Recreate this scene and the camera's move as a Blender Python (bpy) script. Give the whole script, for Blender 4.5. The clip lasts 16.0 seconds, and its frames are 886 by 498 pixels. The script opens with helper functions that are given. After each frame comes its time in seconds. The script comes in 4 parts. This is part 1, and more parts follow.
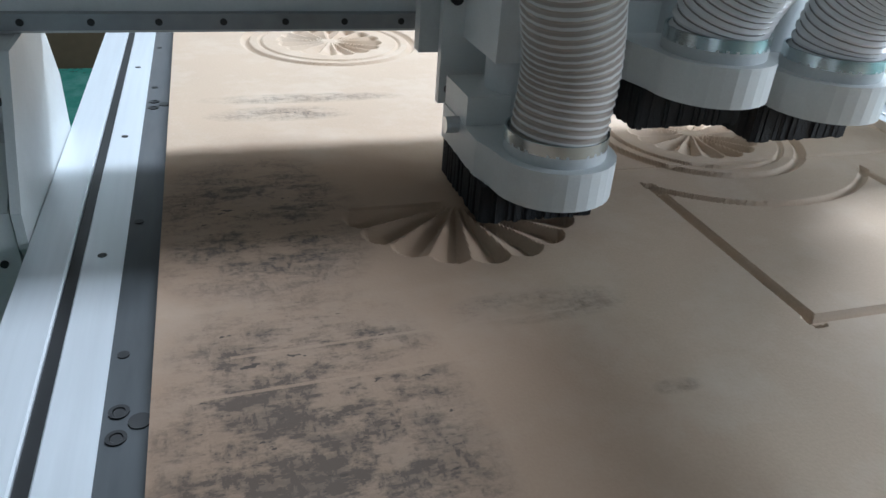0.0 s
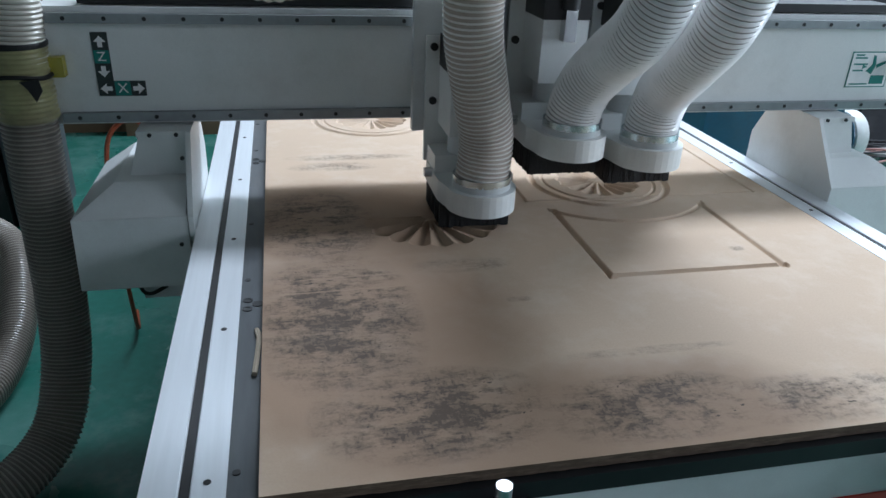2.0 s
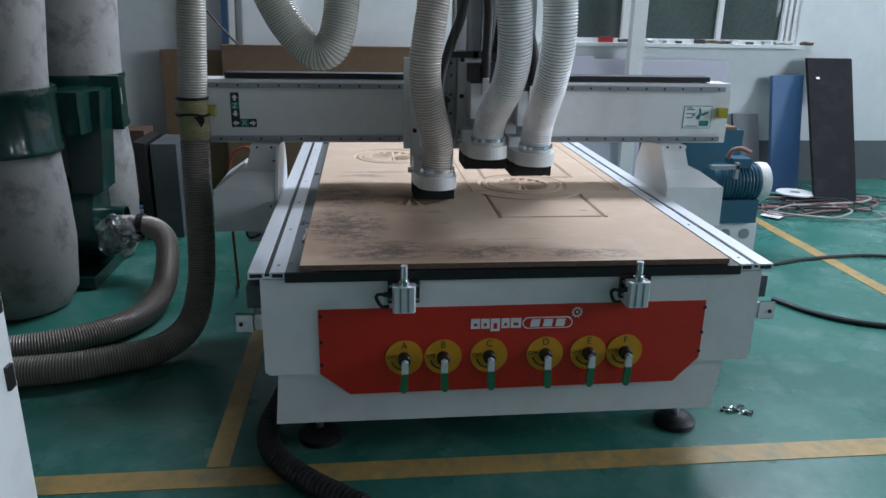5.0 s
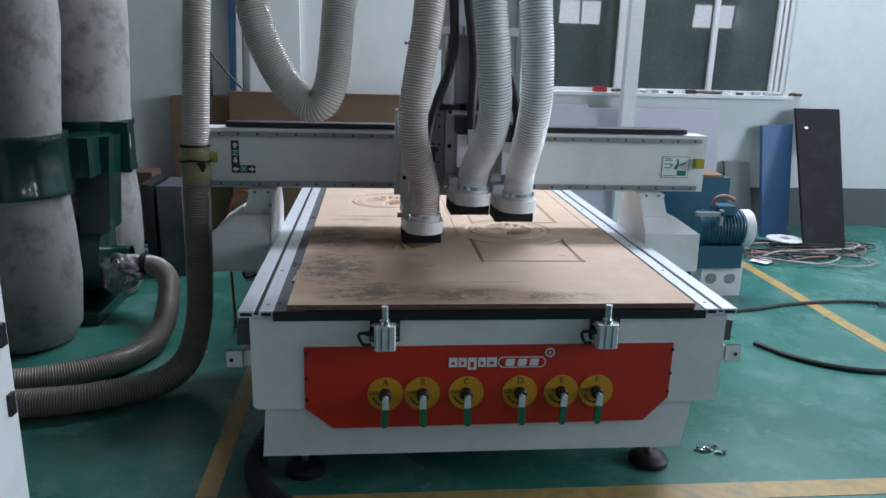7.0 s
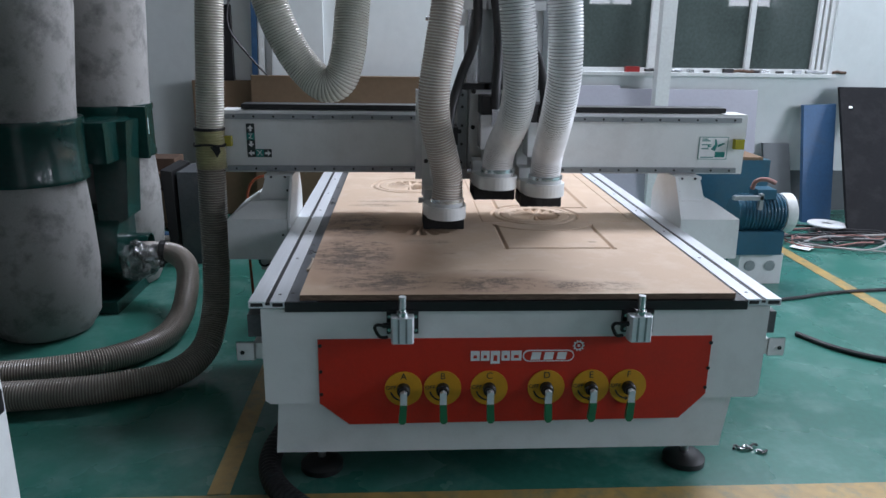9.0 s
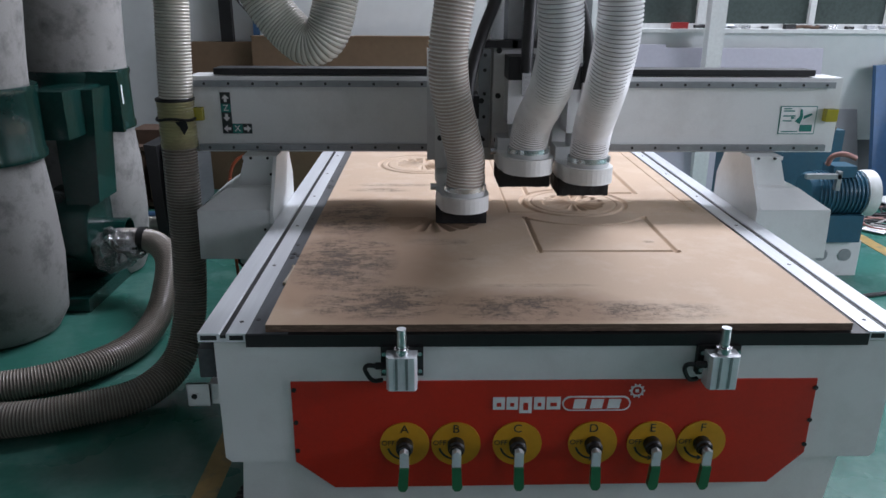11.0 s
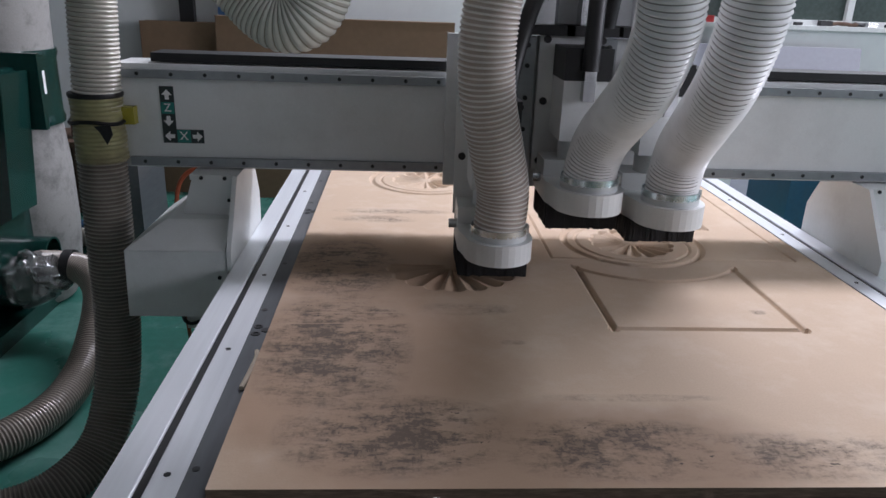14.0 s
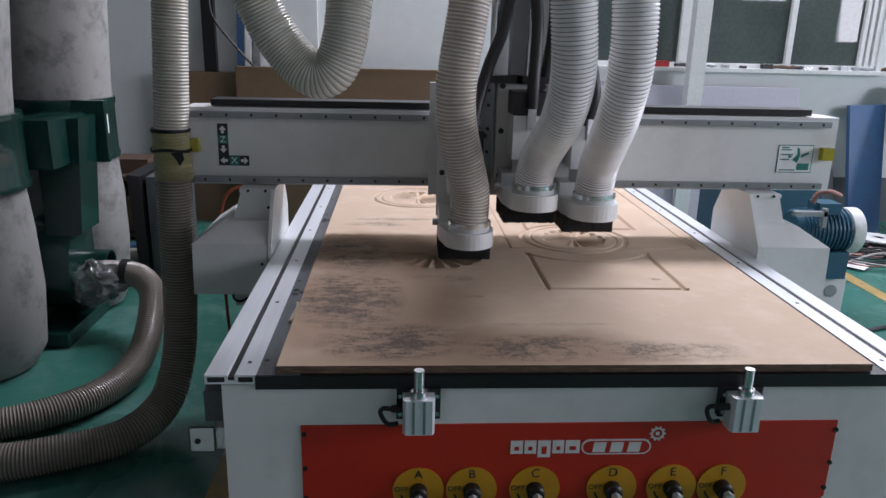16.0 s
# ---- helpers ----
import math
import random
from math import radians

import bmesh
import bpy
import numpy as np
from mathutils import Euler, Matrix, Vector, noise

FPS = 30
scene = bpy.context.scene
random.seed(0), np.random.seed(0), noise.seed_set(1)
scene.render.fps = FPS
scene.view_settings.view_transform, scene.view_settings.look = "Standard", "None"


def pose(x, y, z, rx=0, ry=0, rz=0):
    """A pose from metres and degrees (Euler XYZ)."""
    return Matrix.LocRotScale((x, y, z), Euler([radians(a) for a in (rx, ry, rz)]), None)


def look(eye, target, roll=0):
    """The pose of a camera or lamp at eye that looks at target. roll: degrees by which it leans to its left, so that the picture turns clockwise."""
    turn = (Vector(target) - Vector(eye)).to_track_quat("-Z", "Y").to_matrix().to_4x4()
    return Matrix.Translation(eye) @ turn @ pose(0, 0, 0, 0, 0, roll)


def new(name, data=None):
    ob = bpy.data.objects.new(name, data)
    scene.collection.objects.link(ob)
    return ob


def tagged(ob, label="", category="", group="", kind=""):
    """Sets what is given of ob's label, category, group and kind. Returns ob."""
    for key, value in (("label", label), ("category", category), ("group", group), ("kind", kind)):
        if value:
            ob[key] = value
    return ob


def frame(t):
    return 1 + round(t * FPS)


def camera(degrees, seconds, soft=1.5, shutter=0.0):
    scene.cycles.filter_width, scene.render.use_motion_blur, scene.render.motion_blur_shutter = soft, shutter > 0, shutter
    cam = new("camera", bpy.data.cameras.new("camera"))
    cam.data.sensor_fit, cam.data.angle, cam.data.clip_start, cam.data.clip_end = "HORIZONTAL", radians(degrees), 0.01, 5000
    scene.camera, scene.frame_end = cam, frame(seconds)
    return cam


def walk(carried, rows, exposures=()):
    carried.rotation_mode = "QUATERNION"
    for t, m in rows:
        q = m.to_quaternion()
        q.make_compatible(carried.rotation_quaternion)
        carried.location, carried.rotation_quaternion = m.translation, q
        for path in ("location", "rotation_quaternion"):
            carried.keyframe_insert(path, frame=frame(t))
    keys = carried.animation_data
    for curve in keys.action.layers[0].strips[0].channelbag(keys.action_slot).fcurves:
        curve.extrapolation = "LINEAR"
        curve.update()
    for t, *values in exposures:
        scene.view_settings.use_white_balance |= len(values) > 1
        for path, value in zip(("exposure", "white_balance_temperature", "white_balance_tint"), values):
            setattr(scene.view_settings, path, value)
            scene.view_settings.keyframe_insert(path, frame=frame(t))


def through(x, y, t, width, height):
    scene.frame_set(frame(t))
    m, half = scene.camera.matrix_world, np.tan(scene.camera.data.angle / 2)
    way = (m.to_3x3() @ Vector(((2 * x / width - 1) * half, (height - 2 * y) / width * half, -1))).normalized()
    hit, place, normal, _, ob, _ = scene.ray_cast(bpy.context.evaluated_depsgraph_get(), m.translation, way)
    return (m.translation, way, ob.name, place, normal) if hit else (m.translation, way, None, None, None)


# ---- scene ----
cam = camera(62.5, 16.0)
PATH = [
    (0, (-0.611, -0.002, 1.176), (-0.052, 1.637, 0.172), 4.3),
    (0.5, (-0.62, -0.129, 1.245), (-0.083, 1.523, 0.25), 3.6),
    (1, (-0.626, -0.349, 1.33), (-0.173, 1.339, 0.361), 3.5),
    (1.5, (-0.626, -0.568, 1.415), (-0.232, 1.155, 0.479), 2.8),
    (2, (-0.632, -0.74, 1.419), (-0.227, 1.017, 0.553), 2.5),
    (2.5, (-0.59, -0.947, 1.424), (-0.214, 0.846, 0.622), 1.7),
    (3, (-0.513, -1.241, 1.47), (-0.274, 0.589, 0.698), 2.3),
    (3.5, (-0.496, -1.499, 1.474), (-0.224, 0.344, 0.747), 3.6),
    (4, (-0.504, -1.77, 1.464), (-0.235, 0.084, 0.765), 2.1),
    (6.5, (-0.433, -2.327, 1.499), (-0.264, -0.407, 0.967), 1.6),
    (7, (-0.412, -2.298, 1.52), (-0.221, -0.375, 1.002), 1.6),
    (7.5, (-0.4, -2.292, 1.521), (-0.215, -0.357, 1.048), 2.0),
    (8, (-0.411, -2.289, 1.52), (-0.255, -0.355, 1.033), 1.6),
    (8.5, (-0.391, -2.246, 1.505), (-0.265, -0.321, 0.979), 1.1),
    (11, (-0.308, -1.562, 1.433), (-0.27, 0.329, 0.784), 0.3),
    (11.5, (-0.285, -1.362, 1.442), (-0.292, 0.517, 0.757), 0.3),
    (12, (-0.331, -1.121, 1.438), (-0.209, 0.754, 0.754), -0.1),
    (12.5, (-0.392, -0.938, 1.418), (-0.298, 0.94, 0.737), -0.2),
    (13, (-0.394, -0.829, 1.404), (-0.352, 1.061, 0.75), 1.1),
    (13.5, (-0.401, -0.823, 1.377), (-0.277, 1.063, 0.724), 1.5),
    (14, (-0.427, -0.853, 1.374), (-0.309, 1.028, 0.703), 2.1),
    (14.5, (-0.437, -0.885, 1.387), (-0.302, 1.0, 0.731), 1.7),
    (15, (-0.433, -1.025, 1.413), (-0.299, 0.876, 0.806), 0.4),
    (15.5, (-0.405, -1.253, 1.428), (-0.341, 0.657, 0.841), 0.7),
    (16, (-0.42, -1.51, 1.432), (-0.298, 0.404, 0.866), 1.4),
]
walk(cam, [(t, look(eye, target, roll)) for t, eye, target, roll in PATH],
     [(0, -0.15, 6000, 10), (1, 0.16, 6000, 10), (1.5, 0.02, 6000, 10), (2.5, -0.5, 6000, 13), (3.5, -0.58, 6150, 15), (8.5, -0.38, 6350, 19), (11, -0.42, 6600, 22), (16, -0.44, 6700, 25)])

# ---- world and light ----
world = bpy.data.worlds.new("hall_sky")
scene.world = world
world.use_nodes = True
wn = world.node_tree.nodes
sky = wn.new("ShaderNodeTexSky")
sky.sky_type = 'NISHITA'
sky.sun_disc = False
sky.sun_elevation = radians(38)
sky.sun_rotation = radians(0)
world.node_tree.links.new(sky.outputs[0], wn["Background"].inputs[0])
wn["Background"].inputs[1].default_value = 0.1


def window_light(name, x, y, z, w, h, rx, rz, watts, colour):
    """Daylight that enters by a window of that width and height."""
    d = bpy.data.lights.new(name, 'AREA')
    d.shape, d.size, d.size_y, d.energy, d.color = 'RECTANGLE', w, h, watts, colour
    ob = new(name, d)
    ob.matrix_world = pose(x, y, z, rx, 0, rz)
    return ob


window_light("roof_light", 2.2, 3.75, 4.96, 5.4, 0.8, 24, 180, 570, (0.82, 0.91, 1.0))
for wx in (3.65, 6.4):
    window_light("window_light_front", wx, -3.93, 2.375, 0.82, 0.47, 84, 0, 20, (0.82, 0.91, 1.0))
window_light("window_light_side", 6.83, -0.7, 2.45, 3.0, 2.0, 85, 90, 400, (0.82, 0.91, 1.0))

# ---- materials ----


def material(name, colour, rough=0.5, metal=0.0, vary=0.12, grain=40.0, stain=2.5, bump=0.05, coat=0.0, transmit=0.0, dirt=None, dirt_amount=0.0, stretch=(1, 1, 1)):
    """A surface with broad stains, fine grain and a little relief."""
    m = bpy.data.materials.new(name)
    m.use_nodes = True
    n, l = m.node_tree.nodes, m.node_tree.links
    p = n["Principled BSDF"]
    co = n.new("ShaderNodeTexCoord")
    mp = n.new("ShaderNodeMapping")
    mp.inputs["Scale"].default_value = stretch
    l.new(co.outputs["Object"], mp.inputs[0])
    fine = n.new("ShaderNodeTexNoise")
    fine.inputs["Scale"].default_value, fine.inputs["Detail"].default_value = grain, 6
    broad = n.new("ShaderNodeTexNoise")
    broad.inputs["Scale"].default_value, broad.inputs["Detail"].default_value = stain, 5
    for t in (fine, broad):
        l.new(mp.outputs[0], t.inputs["Vector"])
    add = n.new("ShaderNodeMath")
    add.operation = 'ADD'
    l.new(fine.outputs["Fac"], add.inputs[0]), l.new(broad.outputs["Fac"], add.inputs[1])
    ramp = n.new("ShaderNodeMapRange")
    ramp.inputs[1].default_value, ramp.inputs[2].default_value = 0.6, 1.4
    ramp.inputs[3].default_value, ramp.inputs[4].default_value = 1 - vary, 1 + vary
    l.new(add.outputs[0], ramp.inputs[0])
    mul = n.new("ShaderNodeVectorMath")
    mul.operation = 'SCALE'
    mul.inputs[0].default_value = colour
    l.new(ramp.outputs[0], mul.inputs["Scale"])
    last = mul.outputs[0]
    if dirt:
        mask = n.new("ShaderNodeTexNoise")
        mask.inputs["Scale"].default_value, mask.inputs["Detail"].default_value, mask.inputs["Roughness"].default_value = stain * 2.3, 8, 0.68
        l.new(mp.outputs[0], mask.inputs["Vector"])
        cut = n.new("ShaderNodeMapRange")
        cut.inputs[1].default_value, cut.inputs[2].default_value, cut.inputs[4].default_value = 0.48, 0.72, dirt_amount
        l.new(mask.outputs["Fac"], cut.inputs[0])
        mix = n.new("ShaderNodeMix")
        mix.data_type = 'RGBA'
        mix.inputs["B"].default_value = (*dirt, 1)
        l.new(cut.outputs[0], mix.inputs["Factor"]), l.new(last, mix.inputs["A"])
        last = mix.outputs["Result"]
    l.new(last, p.inputs["Base Color"])
    rr = n.new("ShaderNodeMapRange")
    rr.inputs[3].default_value, rr.inputs[4].default_value = max(0.02, rough - 0.1), min(1, rough + 0.1)
    l.new(broad.outputs["Fac"], rr.inputs[0]), l.new(rr.outputs[0], p.inputs["Roughness"])
    p.inputs["Metallic"].default_value = metal
    p.inputs["Coat Weight"].default_value = coat
    p.inputs["Transmission Weight"].default_value = transmit
    if bump:
        b = n.new("ShaderNodeBump")
        b.inputs["Strength"].default_value, b.inputs["Distance"].default_value = bump, 0.002
        l.new(fine.outputs["Fac"], b.inputs["Height"]), l.new(b.outputs[0], p.inputs["Normal"])
    return m


WHITE = material("white_powder_coat", (0.72, 0.74, 0.73), 0.42, vary=0.05, grain=300, dirt=(0.35, 0.34, 0.31), dirt_amount=0.22)
GREYWHITE = material("grey_white_paint", (0.6, 0.62, 0.62), 0.45, vary=0.06, grain=200, dirt=(0.25, 0.24, 0.22), dirt_amount=0.3)
RED = material("red_paint", (0.56, 0.028, 0.012), 0.36, vary=0.08, grain=120, dirt=(0.3, 0.03, 0.02), dirt_amount=0.3)
YELLOW = material("yellow_plastic", (0.62, 0.3, 0.015), 0.4, vary=0.1)
YELLOW_GLASS = material("yellow_green_plastic", (0.36, 0.32, 0.03), 0.2, vary=0.1)
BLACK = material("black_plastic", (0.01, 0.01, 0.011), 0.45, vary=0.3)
RUBBER = material("black_rubber", (0.008, 0.008, 0.009), 0.5, vary=0.3)
BRISTLE = material("black_bristle", (0.012, 0.012, 0.013), 0.8, vary=0.5, grain=300, stretch=(6, 6, 0.4), bump=0.6)
STEEL = material("brushed_steel", (0.6, 0.61, 0.62), 0.28, 1.0, vary=0.12, grain=120)
ZINC = material("zinc_clamp", (0.62, 0.7, 0.72), 0.25, 1.0, vary=0.1, grain=90)
ALU = material("anodised_aluminium", (0.78, 0.81, 0.84), 0.36, 0.35, vary=0.07, grain=80, stretch=(1, 0.05, 1), dirt=(0.4, 0.4, 0.4), dirt_amount=0.25)
RAILSTEEL = material("grey_guide_steel", (0.3, 0.32, 0.33), 0.4, 0.6, vary=0.15)
STRIP = material("dark_grey_strip", (0.07, 0.078, 0.085), 0.55, vary=0.25, grain=70, stretch=(1, 0.15, 1), dirt=(0.16, 0.15, 0.14), dirt_amount=0.5)
GREEN_GRIP = material("green_vinyl", (0.02, 0.16, 0.07), 0.35)
TEAL = material("teal_print", (0.01, 0.2, 0.17), 0.4)
INK = material("dark_ink", (0.02, 0.03, 0.03), 0.45)
PRINT = material("white_print", (0.8, 0.8, 0.8), 0.45)
GREEN_MACHINE = material("dark_green_enamel", (0.004, 0.036, 0.03), 0.22, vary=0.2, coat=0.3, dirt=(0.05, 0.06, 0.055), dirt_amount=0.25)
CLOTH = material("grey_filter_cloth", (0.27, 0.265, 0.255), 0.9, vary=0.18, grain=220, stain=3.5, bump=0.5, dirt=(0.06, 0.06, 0.06), dirt_amount=0.75)
CARD_DARK = material("dark_cardboard", (0.1, 0.06, 0.04), 0.85, vary=0.25, grain=20)
CARD = material("brown_cardboard", (0.17, 0.108, 0.064), 0.85, vary=0.12, grain=30)
WALLPAINT = material("white_wall_paint", (0.63, 0.665, 0.662), 0.75, vary=0.05, grain=14, stain=0.9, bump=0.15, dirt=(0.5, 0.52, 0.52), dirt_amount=0.35)
# Dark grey for walls out of view, chosen to keep bounced light low.
FARWALL = material("dark_unseen_wall", (0.11, 0.115, 0.115), 0.8, vary=0.08, grain=6)
WAINSCOT = material("grey_wall_paint", (0.1, 0.112, 0.118), 0.7, vary=0.1, grain=12)
# Ceiling grey, set dark to lower the fill light.
CONCRETE = material("dark_unseen_ceiling", (0.2, 0.205, 0.205), 0.85, vary=0.08, grain=5)
FLOOR = material("green_floor_coating", (0.026, 0.142, 0.11), 0.27, vary=0.16, grain=35, stain=1.3, bump=0.06, dirt=(0.17, 0.3, 0.27), dirt_amount=0.55)
STRIPE = material("yellow_floor_paint", (0.38, 0.25, 0.08), 0.45, vary=0.22, grain=25, stain=5, dirt=(0.12, 0.17, 0.12), dirt_amount=0.9)
BLUEBOARD = material("blue_board", (0.025, 0.08, 0.17), 0.5, vary=0.15, dirt=(0.05, 0.07, 0.1), dirt_amount=0.4)
DARKBOARD = material("charcoal_board", (0.009, 0.0095, 0.011), 0.8, vary=0.25, dirt=(0.03, 0.03, 0.032), dirt_amount=0.5)
DARKBOARD.node_tree.nodes["Principled BSDF"].inputs["Specular IOR Level"].default_value = 0.2
LILAC = material("lilac_grey_board", (0.36, 0.36, 0.41), 0.6, vary=0.06)
BLUEMACHINE = material("blue_enamel", (0.014, 0.08, 0.13), 0.35, vary=0.15, dirt=(0.05, 0.08, 0.09), dirt_amount=0.4)
CABLE = material("black_cable", (0.015, 0.015, 0.017), 0.5)
COPPER = material("red_brown_cable", (0.26, 0.12, 0.1), 0.5)
PALECABLE = material("pale_cable", (0.28, 0.27, 0.26), 0.5)
GLASS_DARK = material("dark_window_glass", (0.062, 0.082, 0.076), 0.0, vary=0.25, bump=0)
for link in list(GLASS_DARK.node_tree.nodes["Principled BSDF"].inputs["Roughness"].links):
    GLASS_DARK.node_tree.links.remove(link)
GLASS_DARK.node_tree.nodes["Principled BSDF"].inputs["Roughness"].default_value = 0.015
PVC_FRAME = material("window_frame_paint", (0.62, 0.64, 0.63), 0.45)
REDPLASTIC = material("red_plastic", (0.4, 0.03, 0.03), 0.4)
TAPE = material("yellowed_tape", (0.36, 0.34, 0.17), 0.3, vary=0.2, grain=20, dirt=(0.16, 0.13, 0.08), dirt_amount=0.8)
CHIP = material("wood_splinter", (0.5, 0.42, 0.32), 0.8)


def hose_material(name, colour, dust, amount, through_light):
    m = material(name, colour, 0.22, vary=0.1, grain=25, stain=5, bump=0.05, dirt=dust, dirt_amount=amount)
    n, l = m.node_tree.nodes, m.node_tree.links
    p = n["Principled BSDF"]
    thin = n.new("ShaderNodeBsdfTranslucent")
    l.new(p.inputs["Base Color"].links[0].from_socket, thin.inputs["Color"])
    both = n.new("ShaderNodeMixShader")
    both.inputs[0].default_value = through_light
    l.new(p.outputs[0], both.inputs[1]), l.new(thin.outputs[0], both.inputs[2])
    l.new(both.outputs[0], n["Material Output"].inputs["Surface"])
    return m


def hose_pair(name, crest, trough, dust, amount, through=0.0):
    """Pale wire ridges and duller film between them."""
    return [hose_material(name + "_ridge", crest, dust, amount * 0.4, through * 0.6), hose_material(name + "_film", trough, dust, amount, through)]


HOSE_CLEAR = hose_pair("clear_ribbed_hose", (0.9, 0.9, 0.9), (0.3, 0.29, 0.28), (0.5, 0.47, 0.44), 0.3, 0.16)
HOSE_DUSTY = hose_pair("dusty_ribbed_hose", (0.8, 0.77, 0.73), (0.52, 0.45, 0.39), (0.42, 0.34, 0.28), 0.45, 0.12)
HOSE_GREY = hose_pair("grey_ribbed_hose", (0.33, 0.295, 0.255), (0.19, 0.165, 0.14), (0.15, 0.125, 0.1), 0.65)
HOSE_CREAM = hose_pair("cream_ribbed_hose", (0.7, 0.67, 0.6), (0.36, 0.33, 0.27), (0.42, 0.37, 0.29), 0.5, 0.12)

# the board: fibre grain, a pale worn field and black smudges
MDF = material("raw_fibreboard", (0.57, 0.43, 0.315), 0.72, vary=0.07, grain=260, stain=3.2, bump=0.12, dirt=(0.64, 0.52, 0.41), dirt_amount=0.75)


def smudges(m, spots):
    """Black scuffs in the board, streaked across it, within soft-edged fields (x, y, half width, half depth, amount)."""
    n, l = m.node_tree.nodes, m.node_tree.links
    p = n["Principled BSDF"]
    base = p.inputs["Base Color"].links[0].from_socket
    co = n.new("ShaderNodeTexCoord")
    sep = n.new("ShaderNodeSeparateXYZ")
    l.new(co.outputs["Object"], sep.inputs[0])

    def calc(op, a, b=None, c=None):
        k = n.new("ShaderNodeMath")
        k.operation = op
        for i, v in enumerate((a, b, c)):
            if v is None:
                continue
            if isinstance(v, (int, float)):
                k.inputs[i].default_value = v
            else:
                l.new(v, k.inputs[i])
        return k.outputs[0]
    field = None
    for x, y, hx, hy, amount in spots:
        dx = calc('DIVIDE', calc('SUBTRACT', sep.outputs[0], x), hx)
        dy = calc('DIVIDE', calc('SUBTRACT', sep.outputs[1], y), hy)
        r = calc('ADD', calc('POWER', calc('ABSOLUTE', dx), 2.5), calc('POWER', calc('ABSOLUTE', dy), 2.5))
        f = calc('MULTIPLY', calc('MAXIMUM', calc('SUBTRACT', 1.0, r), 0.0), amount)
        field = f if field is None else calc('MAXIMUM', field, f)
    def streaks(scale, stretch, lo, hi, detail=8, rough=0.68):
        mp = n.new("ShaderNodeMapping")
        mp.inputs["Scale"].default_value = stretch
        l.new(co.outputs["Object"], mp.inputs[0])
        t = n.new("ShaderNodeTexNoise")
        t.inputs["Scale"].default_value, t.inputs["Detail"].default_value, t.inputs["Roughness"].default_value = scale, detail, rough
        l.new(mp.outputs[0], t.inputs["Vector"])
        c = n.new("ShaderNodeMapRange")
        c.inputs[1].default_value, c.inputs[2].default_value = lo, hi
        l.new(t.outputs["Fac"], c.inputs[0])
        return c.outputs[0]
    blotch = streaks(15, (0.8, 1.4, 1), 0.42, 0.57, 6, 0.7)
    across = streaks(62, (0.6, 1.5, 1), 0.48, 0.57)
    along = streaks(62, (1.6, 0.6, 1), 0.5, 0.59)
    fine = streaks(170, (1, 1, 1), 0.44, 0.56, 4)
    mark = calc('MULTIPLY', calc('MAXIMUM', across, along), calc('MULTIPLY_ADD', fine, 0.5, 0.5))
    dark = calc('MULTIPLY', calc('MULTIPLY', field, calc('MULTIPLY_ADD', blotch, 0.85, 0.15)), calc('MULTIPLY_ADD', mark, 0.66, 0.42))
    dark = calc('MINIMUM', calc('MULTIPLY', dark, 1.35), 0.74)
    # deep black pits here and there
    pit = calc('MULTIPLY', streaks(60, (0.8, 1.6, 1), 0.68, 0.71, 3, 0.5), calc('GREATER_THAN', field, 0.45))
    dark = calc('MAXIMUM', dark, calc('MULTIPLY', pit, 0.85))
    # two long pale scratches wipe through the dark scuffs
    for y0, x0, x1 in ((0.6, -0.62, -0.24), (0.545, -0.66, -0.2)):
        d = calc('ABSOLUTE', calc('SUBTRACT', sep.outputs[1], calc('MULTIPLY_ADD', sep.outputs[0], 0.03, y0 + 0.013)))
        wipe = calc('MULTIPLY', calc('LESS_THAN', d, 0.0022), calc('MULTIPLY', calc('GREATER_THAN', sep.outputs[0], x0), calc('LESS_THAN', sep.outputs[0], x1)))
        dark = calc('MULTIPLY', dark, calc('MULTIPLY_ADD', wipe, -0.75, 1.0))
    # a browner, oil-soaked field with a wavering edge, in part painted shade
    wave = n.new("ShaderNodeTexNoise")
    wave.inputs["Scale"].default_value, wave.inputs["Detail"].default_value = 4, 6
    l.new(co.outputs["Object"], wave.inputs["Vector"])
    soak_shade = None
    # the patch at y 0.86 also deepens the gantry's shadow by colour
    for x, y, hx, hy in ((-0.52, 0.42, 0.36, 0.42), (-0.2, 0.06, 0.5, 0.2), (-0.52, 0.86, 0.34, 0.3)):
        dx = calc('DIVIDE', calc('SUBTRACT', sep.outputs[0], x), hx)
        dy = calc('DIVIDE', calc('SUBTRACT', sep.outputs[1], y), hy)
        r = calc('ADD', calc('MULTIPLY', dx, dx), calc('MULTIPLY', dy, dy))
        r = calc('ADD', r, calc('MULTIPLY_ADD', wave.outputs["Fac"], 1.1, -0.55))
        edge = n.new("ShaderNodeMapRange")
        edge.inputs[1].default_value, edge.inputs[2].default_value, edge.inputs[3].default_value, edge.inputs[4].default_value = 0.35, 1.1, 0.6, 0.0
        l.new(r, edge.inputs[0])
        soak_shade = edge.outputs[0] if soak_shade is None else calc('MAXIMUM', soak_shade, edge.outputs[0])
    brown = n.new("ShaderNodeMix")
    brown.data_type = 'RGBA'
    brown.inputs["B"].default_value = (0.23, 0.125, 0.072, 1)
    l.new(soak_shade, brown.inputs["Factor"]), l.new(base, brown.inputs["A"])
    base = brown.outputs["Result"]
    mix = n.new("ShaderNodeMix")
    mix.data_type = 'RGBA'
    mix.inputs["B"].default_value = (0.045, 0.04, 0.036, 1)
    l.new(dark, mix.inputs["Factor"]), l.new(base, mix.inputs["A"])
    l.new(mix.outputs["Result"], p.inputs["Base Color"])


